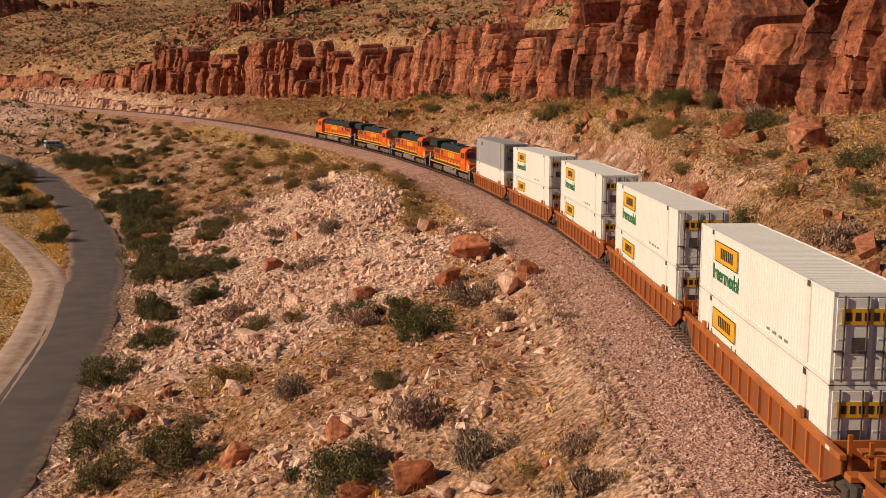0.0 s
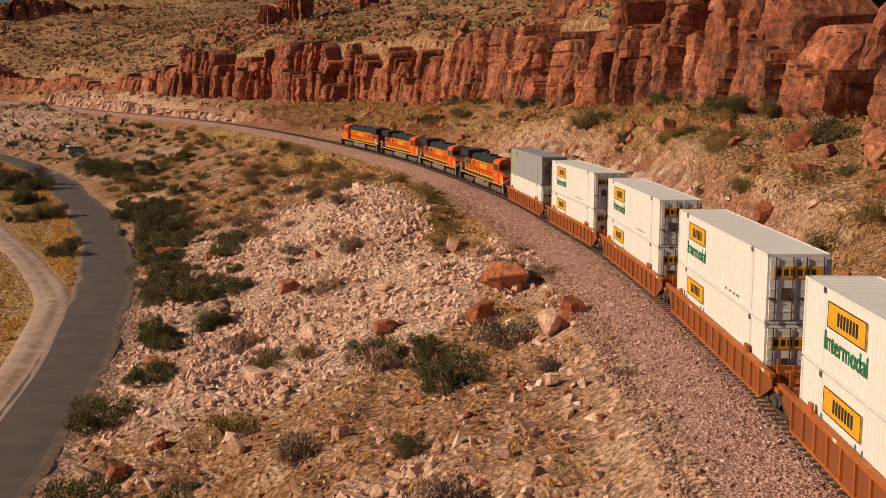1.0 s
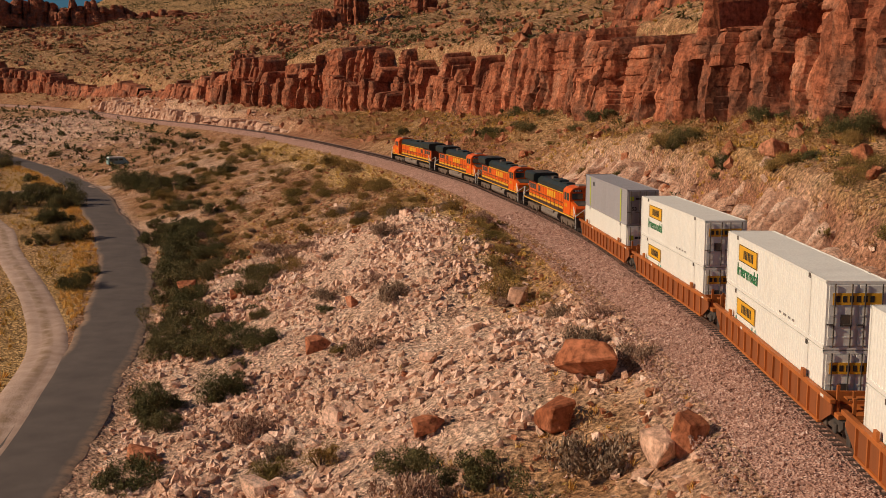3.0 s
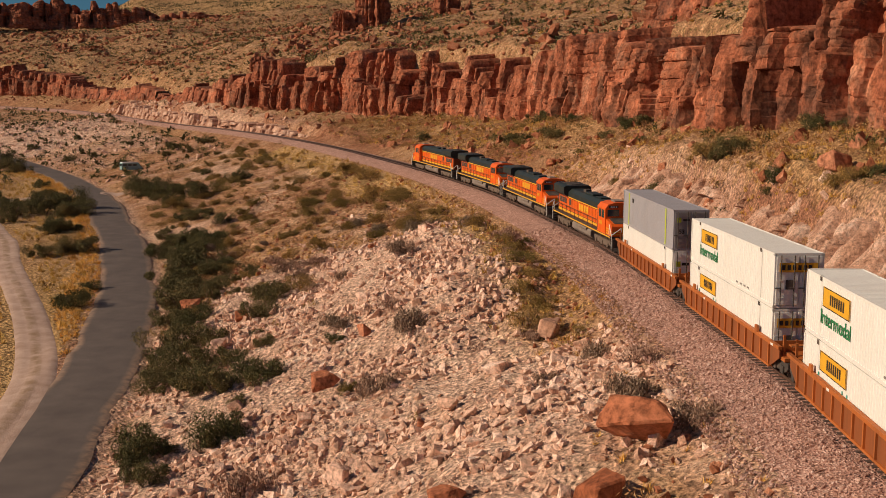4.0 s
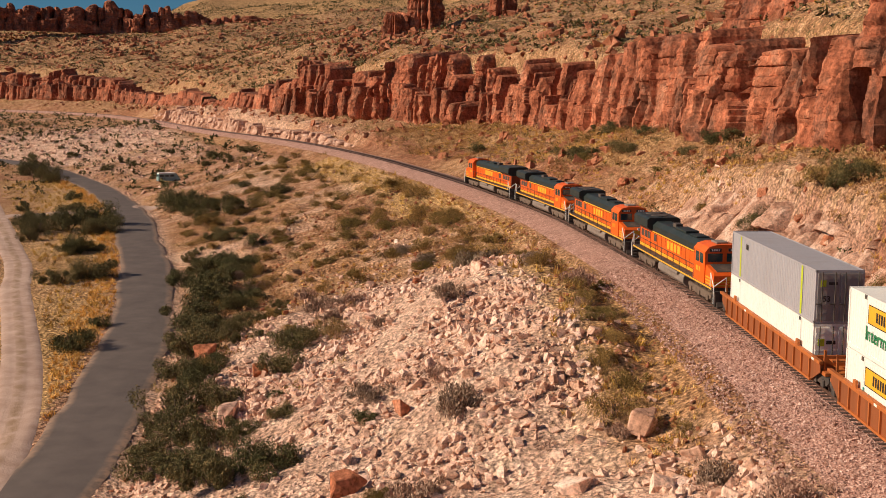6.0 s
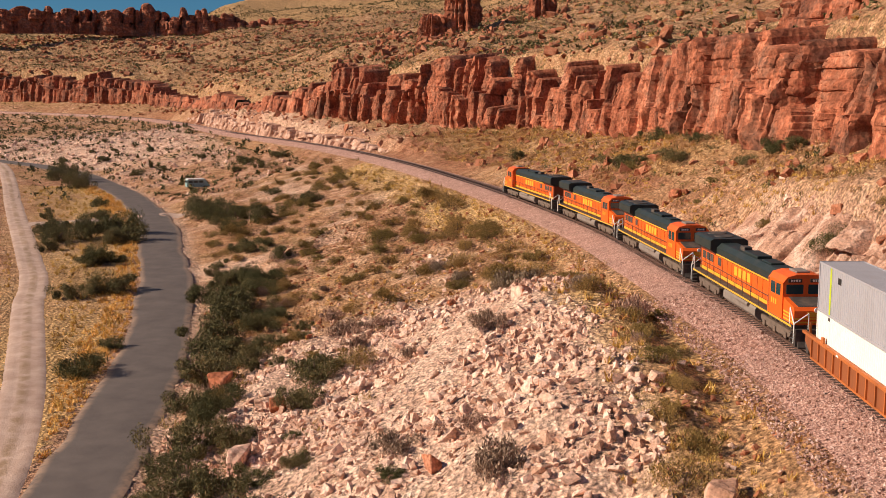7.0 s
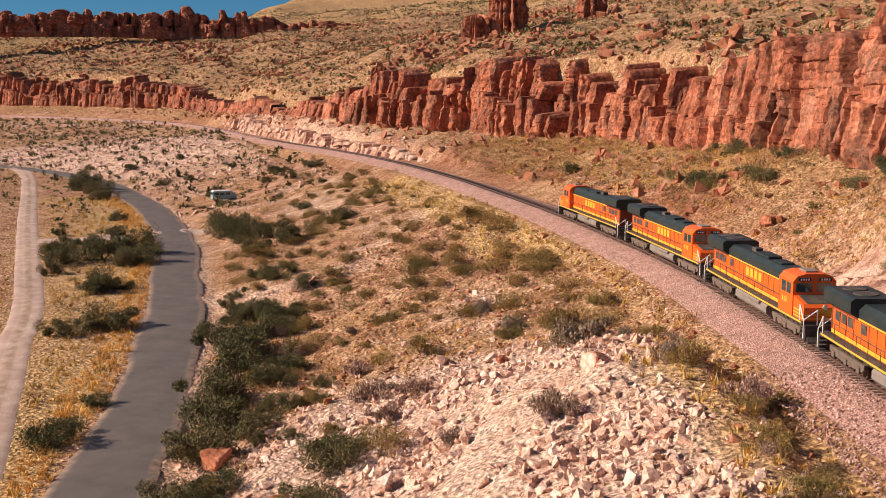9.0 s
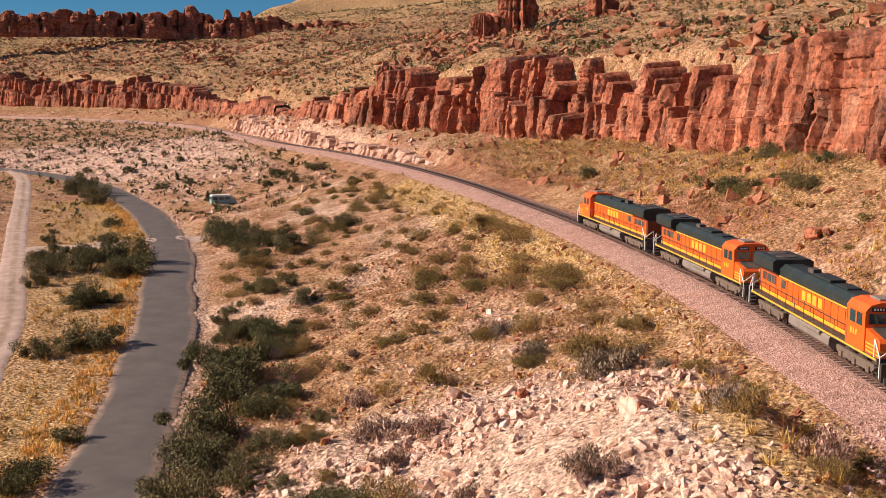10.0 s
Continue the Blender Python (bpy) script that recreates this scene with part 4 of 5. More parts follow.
def container(style, z0, label, shell=None):
    """53-foot stacked box, doors at -x, standing z0 over the rails."""
    L, H, W = 8.3, 2.89, 1.295
    grey = style == "grey"
    top = new("shipping_container")
    body = M_GREY if grey else M_WHITE
    part("shell", shell or corrugated(2 * L - 0.1, W - 0.012, z0 + 0.02, z0 + H - 0.02, 0.30), body, top, "ribbed grey steel walls" if grey else "ribbed white steel walls")
    bm = B()
    for x in (-L, L):
        for y in (-W, W):
            sx, sy = math.copysign(1, x), math.copysign(1, y)
            box(bm, x - sx * 0.14, x, y - sy * 0.14, y, z0, z0 + H)
        box(bm, x - math.copysign(0.12, x), x, -W, W, z0 + H - 0.14, z0 + H)
        box(bm, x - math.copysign(0.12, x), x, -W, W, z0, z0 + 0.14)
    for y in (-W, W):
        sy = math.copysign(1, y)
        box(bm, -L, L, y - sy * 0.06, y, z0 + H - 0.1, z0 + H)
        box(bm, -L, L, y - sy * 0.06, y, z0, z0 + 0.16)
        for x in (-6.1, 6.1):
            box(bm, x - 0.16, x + 0.16, y - sy * 0.1, y + sy * 0.003, z0, z0 + H)
    part("frame", bm, body, top)
    if grey:
        for x in (-6.1, 6.1):
            part("post_stripe", box(B(), x - 0.13, x + 0.13, W + 0.004, W + 0.012, z0 + 0.1, z0 + H - 0.1), M_LIME, top, "lime green post stripe")
    else:
        for x in (-6.1, 6.1):
            part("lifting_casting", box(B(), x - 0.14, x + 0.14, W - 0.02, W + 0.02, z0 + H - 0.22, z0 + H - 0.02), M_FRAME, top)
    for y in (-0.62, 0.62):
        d = part("door", box(B(), -L - 0.03, -L + 0.02, y - 0.57, y + 0.57, z0 + 0.17, z0 + H - 0.17, 0.01), M_GREYDOOR if grey else M_WHITE, top, "grey steel door" if grey else "white steel door")
        bm = B()
        for k in range(5):
            box(bm, -L - 0.045, -L - 0.03, y - 0.52, y + 0.52, z0 + 0.5 + 0.46 * k, z0 + 0.56 + 0.46 * k)
        part("door_rib", bm, M_GREYDOOR if grey else M_WHITE, d)
        for k in (-0.35, 0.35):
            bm = bar(B(), (-L - 0.08, y + k, z0 + 0.1), (-L - 0.08, y + k, z0 + H - 0.1), 0.03, 6)
            box(bm, -L - 0.13, -L - 0.05, y + k - 0.02, y + k + 0.3, z0 + 1.05, z0 + 1.1)
            part("lock_rod", bm, M_FRAME, d, "dark lock rod")
    if grey:
        part("badge", box(B(), -L - 0.05, -L - 0.046, 0.75, 1.05, z0 + 2.0, z0 + 2.35), M_LIME, top, "plain lime badge")
        part("name_bar", box(B(), -L - 0.05, -L - 0.046, 0.15, 0.62, z0 + 2.1, z0 + 2.25), M_BLACK, top)
        lettering("53", 0.42, M_BLACK, top, pose(-L - 0.056, 0.7, z0 + 1.2, 90, 0, -90))
        part("name_bar", box(B(), 4.4, 4.9, W + 0.004, W + 0.012, z0 + 2.1, z0 + 2.45), M_BLACK, top)
    elif style == "plain":
        part("badge", box(B(), -L - 0.05, -L - 0.046, 0.7, 1.05, z0 + 1.7, z0 + 2.1), M_LIME, top, "plain lime badge")
        part("name_bar", box(B(), -L - 0.05, -L - 0.046, 0.1, 0.6, z0 + 1.8, z0 + 2.0), M_BLACK, top)
    else:
        # sign: yellow plate with dark bars, green word below
        p = part("sign", box(B(), 2.2, 5.7, W + 0.004, W + 0.02, z0 + 1.6, z0 + 2.5), M_YELLOW, top, "yellow sign plate with dark bars")
        for k in range(7):
            part("sign_bar", box(B(), 4.55 - 0.28 * k, 4.74 - 0.28 * k, W + 0.02, W + 0.028, z0 + 1.82, z0 + 2.28), M_BLACK, p)
        bm = B()
        for a, b_, c, d_ in ((2.2, 5.7, 1.6, 1.64), (2.2, 5.7, 2.46, 2.5), (2.2, 2.24, 1.64, 2.46), (5.66, 5.7, 1.64, 2.46)):
            box(bm, a, b_, W + 0.02, W + 0.026, z0 + c, z0 + d_)
        part("sign_edge", bm, M_BLACK, p)
        lettering("Intermodal", 0.92, M_GREEN if style == "signed" else M_TEAL, top, pose(3.95, W + 0.012, z0 + 0.82, 90, 0, 180))
        p = part("door_sign", box(B(), -L - 0.06, -L - 0.048, -1.0, 1.05, z0 + 1.9, z0 + 2.4), M_YELLOW, top, "yellow sign across the doors")
        for k in range(6):
            part("sign_bar", box(B(), -L - 0.068, -L - 0.06, 0.75 - 0.28 * k, 0.92 - 0.28 * k, z0 + 2.02, z0 + 2.28), M_BLACK, p)
        part("placard", box(B(), -L - 0.06, -L - 0.048, 0.25, 0.7, z0 + 1.0, z0 + 1.5), M_FRAME, top)
        for x in (-4.2, -3.6, -2.9, -2.2):
            part("code_bar", box(B(), x, x + 0.3, W + 0.004, W + 0.012, z0 + 0.3, z0 + 0.40), M_GREYDOOR, top)
    return tagged(top, label, "shipping container", "containers on the train")


def well_car():
    """Low rust-orange double-stack car, 21.2 m between its ends."""
    top = new("well_car")
    part("floor", box(B(), -8.6, 8.6, -1.3, 1.3, 0.34, 0.44), M_RUST, top)
    for s_ in (-1, 1):
        side = part("side", prism(B(), [(-9.9, 1.12), (-8.6, 0.42), (8.6, 0.42), (9.9, 1.12), (9.9, 1.7), (-9.9, 1.7)], s_ * 1.36, s_ * 1.42), M_RUSTSHADE, top, "rusty orange side panel")
        part("top_rail", box(B(), -10.1, 10.1, s_ * 1.33, s_ * 1.56, 1.6, 1.78, 0.02), M_RUST, side, "orange top rail")
        part("bottom_rail", box(B(), -8.6, 8.6, s_ * 1.34, s_ * 1.52, 0.36, 0.48, 0.02), M_RUST, side)
        for i in range(14):
            x = -8.45 + i * 1.3
            part("rib", box(B(), x - 0.06, x + 0.06, s_ * 1.42, s_ * 1.52, 0.48, 1.6), M_RUST, side)
        for x in (-6.4, 6.4):
            part("guide", prism(B(), [(x - 0.22, 1.78), (x + 0.22, 1.78), (x + 0.16, 2.12), (x - 0.16, 2.12)], s_ * 1.42, s_ * 1.54), M_RUST, side)
        for x in (-9.3, 3.5):
            part("reporting_bar", box(B(), x, x + 0.35, s_ * 1.56, s_ * 1.566, 1.62, 1.74), M_WHITE, side)
    for sg in (-1, 1):
        bm = box(B(), sg * 8.7, sg * 10.35, -1.3, 1.3, 1.0, 1.2, 0.02)
        box(bm, sg * 8.66, sg * 8.78, -1.3, 1.3, 0.44, 1.75)
        part("end_platform", bm, M_RUST, top, "orange end platform")
        for y in (-1.15, -0.5, 0.5, 1.15):
            part("stanchion", box(B(), sg * 9.75, sg * 9.87, y - 0.06, y + 0.06, 1.2, 2.3 - 0.25 * (abs(y) < 1)), M_RUST, top)
        part("brake_step", box(B(), sg * 9.2, sg * 9.9, -0.7, 0.7, 1.62, 1.68), M_RUST, top)
        part("coupler", box(B(), sg * 10.2, sg * 10.72, -0.15, 0.15, 0.75, 1.0), M_FRAME, top)
        truck(top, sg * 9.35, 2, 1.1, 0.42, M_FRAME)
    return tagged(top, "low rust-orange double-stack well car on the rails", "rail car", "well cars of the train")


def on_rails(s, forward=1, half=8.0):
    """Pose of a vehicle whose middle is at length s of the track."""
    (a, b), _ = TRACK.at([s - half, s + half])
    d = Vector((b[0] - a[0], b[1] - a[1], b[2] - a[2])) * forward
    mid = Vector(((a[0] + b[0]) / 2, (a[1] + b[1]) / 2, (a[2] + b[2]) / 2))
    return pose(*mid, 0, -math.degrees(math.atan2(d.z, math.hypot(d.x, d.y))), math.degrees(math.atan2(d.y, d.x)))


HEAD = 328.0                                              # length along the track at the leading end of the train
LOCO, CAR = 25.2, 21.6
first = locomotive()
first.matrix_basis = on_rails(HEAD - LOCO / 2, 1)
for i in (1, 2, 3):
    copy_thing(first, on_rails(HEAD - LOCO * (i + 0.5), -1))
tail = HEAD - 4 * LOCO
car = well_car()
car.matrix_basis = on_rails(tail - CAR / 2, 1)
low, high = 0.46, 3.39
boxes_first = (container("plain", low, "white ribbed shipping container seated in a well car"),
               container("grey", high, "grey ribbed shipping container with lime stripes stacked on a white one"))
boxes_rest = (container("teal", low, "white shipping container with yellow sign seated in a well car"),
              container("signed", high, "white shipping container with yellow sign stacked on another"))
for ob in boxes_first:
    ob.matrix_basis = on_rails(tail - CAR / 2, 1)
for ob in boxes_rest:
    ob.matrix_basis = on_rails(tail - CAR * 1.5, 1)
for i in range(1, 8):
    copy_thing(car, on_rails(tail - CAR * (i + 0.5), 1))
    if i > 1:
        for ob in boxes_rest:
            copy_thing(ob, on_rails(tail - CAR * (i + 0.5), 1))

# ---------------------------------------------------------------- stones, boulders and plants
rnd = np.random.RandomState(12)


def stone(seed, points=9, flat=0.75):
    """A broken, blocky stone about one metre across."""
    r = np.random.RandomState(seed)
    bm = B()
    v = np.array([(a, b, c) for a in (-1, 1) for b in (-1, 1) for c in (-1, 1)], float) * 0.6
    v += r.normal(0, 0.19, v.shape)
    v = np.vstack([v, r.normal(0, 0.5, (max(points - 8, 0), 3))])
    v *= np.array([1.0, r.uniform(0.55, 0.95), flat * r.uniform(0.55, 1.1)]) * 0.62
    for p in v:
        bm.verts.new(p)
    bmesh.ops.convex_hull(bm, input=bm.verts)
    loose = [k for k in bm.verts if not k.link_faces]
    bmesh.ops.delete(bm, geom=loose, context="VERTS")
    bmesh.ops.triangulate(bm, faces=bm.faces)
    bm.verts.index_update()
    out = np.array([k.co[:] for k in bm.verts]), np.array([[k.index for k in f.verts] for f in bm.faces])
    bm.free()
    return out


STONES = [stone(s_, 8 + s_ % 5) for s_ in range(18)]


def leaves(seed, count, leaf, flat=0.75, lobes=5, fill=0.35, upright=0.0):
    """A ragged crown of small leaves about two metres wide, standing on z = 0."""
    r = np.random.RandomState(seed)
    mid = np.c_[r.normal(0, 0.42, lobes), r.normal(0, 0.42, lobes), r.uniform(0.15, 0.9, lobes) * flat]
    rad = r.uniform(0.16, 0.46, lobes)
    k = r.randint(0, lobes, count)
    d = r.normal(size=(count, 3))
    d /= np.linalg.norm(d, axis=1)[:, None]
    p = mid[k] + d * (rad[k] * (fill + (1 - fill) * r.rand(count) ** 0.4) * r.uniform(0.8, 1.25, count))[:, None]
    p[:, 2] = np.abs(p[:, 2]) + 0.02
    a, b = r.normal(size=(count, 3)), r.normal(size=(count, 3))
    a[:, 2] += upright * 3
    a /= np.linalg.norm(a, axis=1)[:, None]
    b = np.cross(a, b)
    b /= np.linalg.norm(b, axis=1)[:, None]
    size = leaf * r.uniform(0.6, 1.5, (count, 1))
    V = np.stack([p - a * size, p + b * size * 0.30, p + a * size, p - b * size * 0.30], 1).reshape(-1, 3)
    F = np.arange(count * 4).reshape(-1, 4)
    return V, F


def tuft(seed, count, width, height):
    """Dry blades that fan out from the ground."""
    r = np.random.RandomState(seed)
    base = np.c_[r.normal(0, width * 0.3, (count, 2)), np.zeros(count)]
    tip = base + np.c_[r.normal(0, width * 0.5, (count, 2)), r.uniform(0.4, 1.0, count) * height]
    side = np.c_[r.normal(size=(count, 2)), np.zeros(count)]
    side /= np.linalg.norm(side, axis=1)[:, None]
    V = np.stack([base - side * 0.05, base + side * 0.05, tip], 1).reshape(-1, 3)
    return V, np.arange(count * 3).reshape(-1, 3)


def joined(name, kinds, where, sizes, mat, label, category, squash=(0.6, 1.3), tilt=0.6, sink=0.12, parent=None):
    """Scatters copies of the given shapes over the points as one mesh."""
    n = len(where)
    pick = rnd.randint(0, len(kinds), n)
    turn, lx, ly = rnd.uniform(0, 6.283, n), rnd.normal(0, tilt, n), rnd.normal(0, tilt, n)
    sq = rnd.uniform(*squash, (n, 3))
    Vs, Fs, base = [], [], 0
    for k, (v, f) in enumerate(kinds):
        idx = np.where(pick == k)[0]
        if not len(idx):
            continue
        p = v[None] * sq[idx][:, None] * sizes[idx][:, None, None]
        x, y, z = p[..., 0], p[..., 1], p[..., 2]
        cx, sx = np.cos(lx[idx])[:, None], np.sin(lx[idx])[:, None]
        y, z = y * cx - z * sx, y * sx + z * cx
        cy, sy = np.cos(ly[idx])[:, None], np.sin(ly[idx])[:, None]
        x, z = x * cy + z * sy, -x * sy + z * cy
        c, s_ = np.cos(turn[idx])[:, None], np.sin(turn[idx])[:, None]
        q = np.stack([x * c - y * s_, x * s_ + y * c, z], -1) + where[idx][:, None]
        q[..., 2] += (sink * sizes[idx])[:, None]
        Vs.append(q.reshape(-1, 3))
        Fs.append((f[None] + base + len(v) * np.arange(len(idx))[:, None, None]).reshape(-1, f.shape[1]))
        base += len(v) * len(idx)
    V, F = np.concatenate(Vs), np.concatenate(Fs)
    me = bpy.data.meshes.new(name)
    me.vertices.add(len(V))
    me.vertices.foreach_set("co", V.astype(np.float32).ravel())
    me.loops.add(F.size)
    me.loops.foreach_set("vertex_index", F.astype(np.int32).ravel())
    me.polygons.add(len(F))
    me.polygons.foreach_set("loop_start", np.arange(0, F.size, F.shape[1], dtype=np.int32))
    me.polygons.foreach_set("use_smooth", np.zeros(len(F), bool))
    me.update(calc_edges=True)
    me.validate()
    me.materials.append(mat)
    return tagged(new(name, me), label, category, kind="stuff")


def scatter(count, x0, x1, y0, y1, chance):
    """Random ground points kept by chance(cover, x, y); oversamples."""
    x, y = rnd.uniform(x0, x1, count), rnd.uniform(y0, y1, count)
    z, c = land(x, y)
    keep = rnd.rand(count) < chance(c, x, y)
    return np.stack([x, y, z], 1)[keep]


def sized(n, lo, hi, power=3.0):
    return lo + (hi - lo) * rnd.rand(n) ** power


clear = lambda c: (np.abs(c["dt"]) > 5.3) & (np.abs(c["dr"]) > 4.4) & (c["dd"] > 3.0)
bank = lambda c: clear(c) & (c["dt"] < 0) & (c["dr"] > 0)
P = scatter(130000, -52, 6, 50, 200, lambda c, x, y: bank(c) * np.clip(c["pale"], 0, 1) ** 1.5 * np.clip(0.55 + 1.3 * fractal(x, y, 7, 3, 61), 0.08, 1))
joined("rubble", STONES, P, sized(len(P), 0.08, 0.85, 4.5), M_PALE, "heap of pale pink broken rubble stones", "rubble")
P = scatter(30000, -300, -95, 300, 520, lambda c, x, y: bank(c) * np.clip(c["pale"], 0, 1) * 0.6)
joined("far_rubble", STONES, P, sized(len(P), 0.25, 1.4, 3.0), M_PALE, "distant slope of pale broken rubble", "rubble")
P = scatter(36000, -60, 9, 30, 240, lambda c, x, y: bank(c) * (1 - c["pale"]) * 0.5)
joined("bank_stones", STONES, P, sized(len(P), 0.08, 0.6, 4.0), M_REDS, "reddish brown stones strewn over the bank", "stones")
P = scatter(24000, -40, 9, 30, 190, lambda c, x, y: bank(c) * (1 - c["pale"]) * 0.35)
joined("pale_stones", STONES, P, sized(len(P), 0.08, 0.6, 4.0), M_PALE, "pale stones strewn over the bank", "stones")
P = scatter(60000, -330, 60, 30, 640, lambda c, x, y: clear(c) * (c["dt"] > 8) * (c["dc"] < 1) * 0.6)
joined("slope_stones", STONES, P, sized(len(P), 0.15, 2.4, 5.0), M_REDS, "red and brown stones on the slope below the cliff", "stones")
P = scatter(16000, -30, 40, 70, 200, lambda c, x, y: clear(c) * (c["dt"] > 5.5) * (c["dt"] < 15) * c["pale"] * 0.35)
joined("cut_blocks", STONES, P, sized(len(P), 0.15, 1.2, 4.0), M_PALE, "pale angular blocks of the blasted cutting", "rubble")
P = scatter(9000, -230, -80, 330, 560, lambda c, x, y: clear(c) * (c["dt"] > 5.5) * (c["dt"] < 13) * c["pale"])
joined("far_cut_blocks", STONES, P, sized(len(P), 0.3, 1.5, 3.0), M_PALE, "pale angular blocks beside the far rails", "rubble")
P = scatter(44000, -620, 160, 180, 900, lambda c, x, y: (c["dc"] > 6) * step(fractal(x * 0.3, c["dc"] + 9 * fractal(x, y, 60, 3, 72), 16, 3, 71), 0.02, 0.26))
joined("ledge_rocks", STONES, P, sized(len(P), 0.6, 3.8, 3.0), M_REDS, "broken red rock ledges along the hillside", "rock ledges", squash=(0.7, 1.5), tilt=0.25)
P = scatter(40000, -520, 160, 180, 860, lambda c, x, y: (c["dc"] > 1.8) * 0.5)
joined("hill_stones", STONES, P, sized(len(P), 0.4, 3.0, 4.0), M_REDS, "brown boulders scattered over the hillside", "stones")
P = scatter(6000, -420, -60, 60, 470, lambda c, x, y: clear(c) * (c["dr"] < 0) * 0.35)
joined("flat_stones", STONES, P, sized(len(P), 0.1, 0.6, 4.0), M_PALE, "stones on the flat beside the road", "stones")

P = scatter(5000, -52, 4, 55, 190, lambda c, x, y: bank(c) * c["pale"] * step(fractal(x, y, 9, 3, 63), 0.0, 0.4) * 0.10)
joined("rubble_blocks", STONES, P, sized(len(P), 0.6, 2.0, 3.0), M_PALE, "large pale broken blocks among the rubble", "rubble", squash=(0.6, 1.1), tilt=0.35)
s_ = rnd.uniform(100, 250, 22000)
o_ = rnd.uniform(1.5, 6.5, 22000)
r_, t_ = TRACK.at(s_)
P = np.stack([r_[:, 0] - t_[:, 1] * o_, r_[:, 1] + t_[:, 0] * o_, r_[:, 2] + np.interp(o_, [1.2, 1.9, 2.6, 3.6, 4.6, 5.2, 6.5], [-0.15, -0.17, -0.38, -0.70, -1.0, -1.15, -1.0])], 1)
P[:, 2] = np.maximum(P[:, 2], np.where(o_ > 4.4, land(P[:, 0], P[:, 1])[0], -50))
joined("ballast_stones", STONES[:8], P, sized(len(P), 0.05, 0.22, 2.0), M_STONE, "loose crushed stones over the ballast shoulder", "ballast")
SMALL = [leaves(s_, 80, 0.125, 0.8, 6, 0.2, 0.4) for s_ in range(60, 68)]
FARB = [leaves(s_, 18, 0.30, 0.8, 3) for s_ in range(70, 78)]
TUFTS = [tuft(s_, 16, 0.55, 0.75) for s_ in range(80, 86)]
P = scatter(120000, -620, 260, 180, 1080, lambda c, x, y: (c["dc"] > 1.8) * 0.6)
joined("hillside_scrub", FARB, P, sized(len(P), 0.5, 1.9, 2.0), M_LEAF, "low dark desert scrub over the hillside", "scrub", tilt=0.1, sink=0)
P = scatter(40000, -620, 200, 180, 900, lambda c, x, y: (c["dc"] > 1.8) * 0.5)
joined("hillside_grass", FARB, P, sized(len(P), 0.4, 1.1, 2.0), M_STRAW, "dry yellow bunch grass over the hillside", "grass", squash=(0.7, 1.1), tilt=0.1, sink=0)
P = scatter(60000, -420, 70, 40, 700, lambda c, x, y: clear(c) * (c["dt"] > 9) * (c["dc"] < 0) * 0.55)
joined("slope_scrub", SMALL, P, sized(len(P), 0.35, 1.3, 2.5), M_LEAF2, "olive shrubs on the slope below the cliff", "scrub", tilt=0.1, sink=0)
P = scatter(16000, -150, 70, 40, 520, lambda c, x, y: clear(c) * (c["dt"] > 9) * (c["dc"] < 0) * 0.18)
joined("slope_dark_scrub", SMALL, P, sized(len(P), 0.35, 1.5, 2.5), M_LEAF, "dark green shrubs on the slope below the cliff", "scrub", tilt=0.1, sink=0)
P = scatter(9000, -130, 9, 40, 420, lambda c, x, y: bank(c) * (1 - 0.8 * c["pale"]) * np.clip(0.12 + 0.24 * (y > 140), 0, 1))
joined("bank_scrub", SMALL, P, sized(len(P), 0.3, 1.2, 2.5), M_LEAF2, "olive brown shrubs on the bank", "scrub", tilt=0.1, sink=0)
P = scatter(9000, -130, 9, 40, 420, lambda c, x, y: bank(c) * (1 - 0.8 * c["pale"]) * np.clip(0.06 + 0.12 * (y > 150), 0, 1))
joined("bank_dry_scrub", SMALL, P, sized(len(P), 0.3, 1.0, 2.0), M_TWIG, "dry grey brown shrubs on the bank", "scrub", tilt=0.1, sink=0)
P = scatter(50000, -60, 60, 40, 330, lambda c, x, y: clear(c) * (c["dt"] > 9) * (c["dc"] < 1) * np.clip(0.45 + fractal(x, y, 14, 3, 68), 0, 1))
joined("slope_dry_scrub", SMALL, P, sized(len(P), 0.35, 1.2, 2.0), M_BROWN, "rusty brown dry shrubs on the slope below the cliff", "scrub", tilt=0.1, sink=0)
P = scatter(14000, -60, 9, 30, 260, lambda c, x, y: bank(c) * (1 - c["pale"]) * np.clip(0.15 + fractal(x, y, 12, 3, 69), 0, 1))
joined("bank_brown_scrub", SMALL, P, sized(len(P), 0.3, 0.95, 2.0), M_BROWN, "rusty brown dry shrubs on the bank", "scrub", tilt=0.1, sink=0)
P = scatter(30000, -160, 9, 40, 330, lambda c, x, y: clear(c) * (c["dt"] < -5.3) * c["dry_grass"] * 0.75)
joined("dry_grass", TUFTS, P, sized(len(P), 0.5, 1.3, 1.5), M_STRAW, "dry yellow grass along ballast and road", "grass", tilt=0.1, sink=0)
P = scatter(60000, -150, -20, 50, 330, lambda c, x, y: (c["dr"] < -3.75) * (c["dr"] > -7.5 - 2.5 * fractal(x, y, 9, 2, 65)) * (c["dd"] > 2.6) * 0.9)
joined("verge_grass", TUFTS, P, sized(len(P), 0.5, 1.2, 1.5), M_STRAW, "bright yellow dry grass fringing the road", "grass", tilt=0.1, sink=0)
P = scatter(60000, -60, 60, 40, 330, lambda c, x, y: clear(c) * (c["dt"] > 9) * (c["dc"] < 0) * np.clip(0.3 + fractal(x, y, 16, 3, 67), 0, 1))
joined("slope_grass", TUFTS, P, sized(len(P), 0.4, 1.0, 1.5), M_STRAW, "dry yellow grass on the slope below the cliff", "grass", tilt=0.1, sink=0)
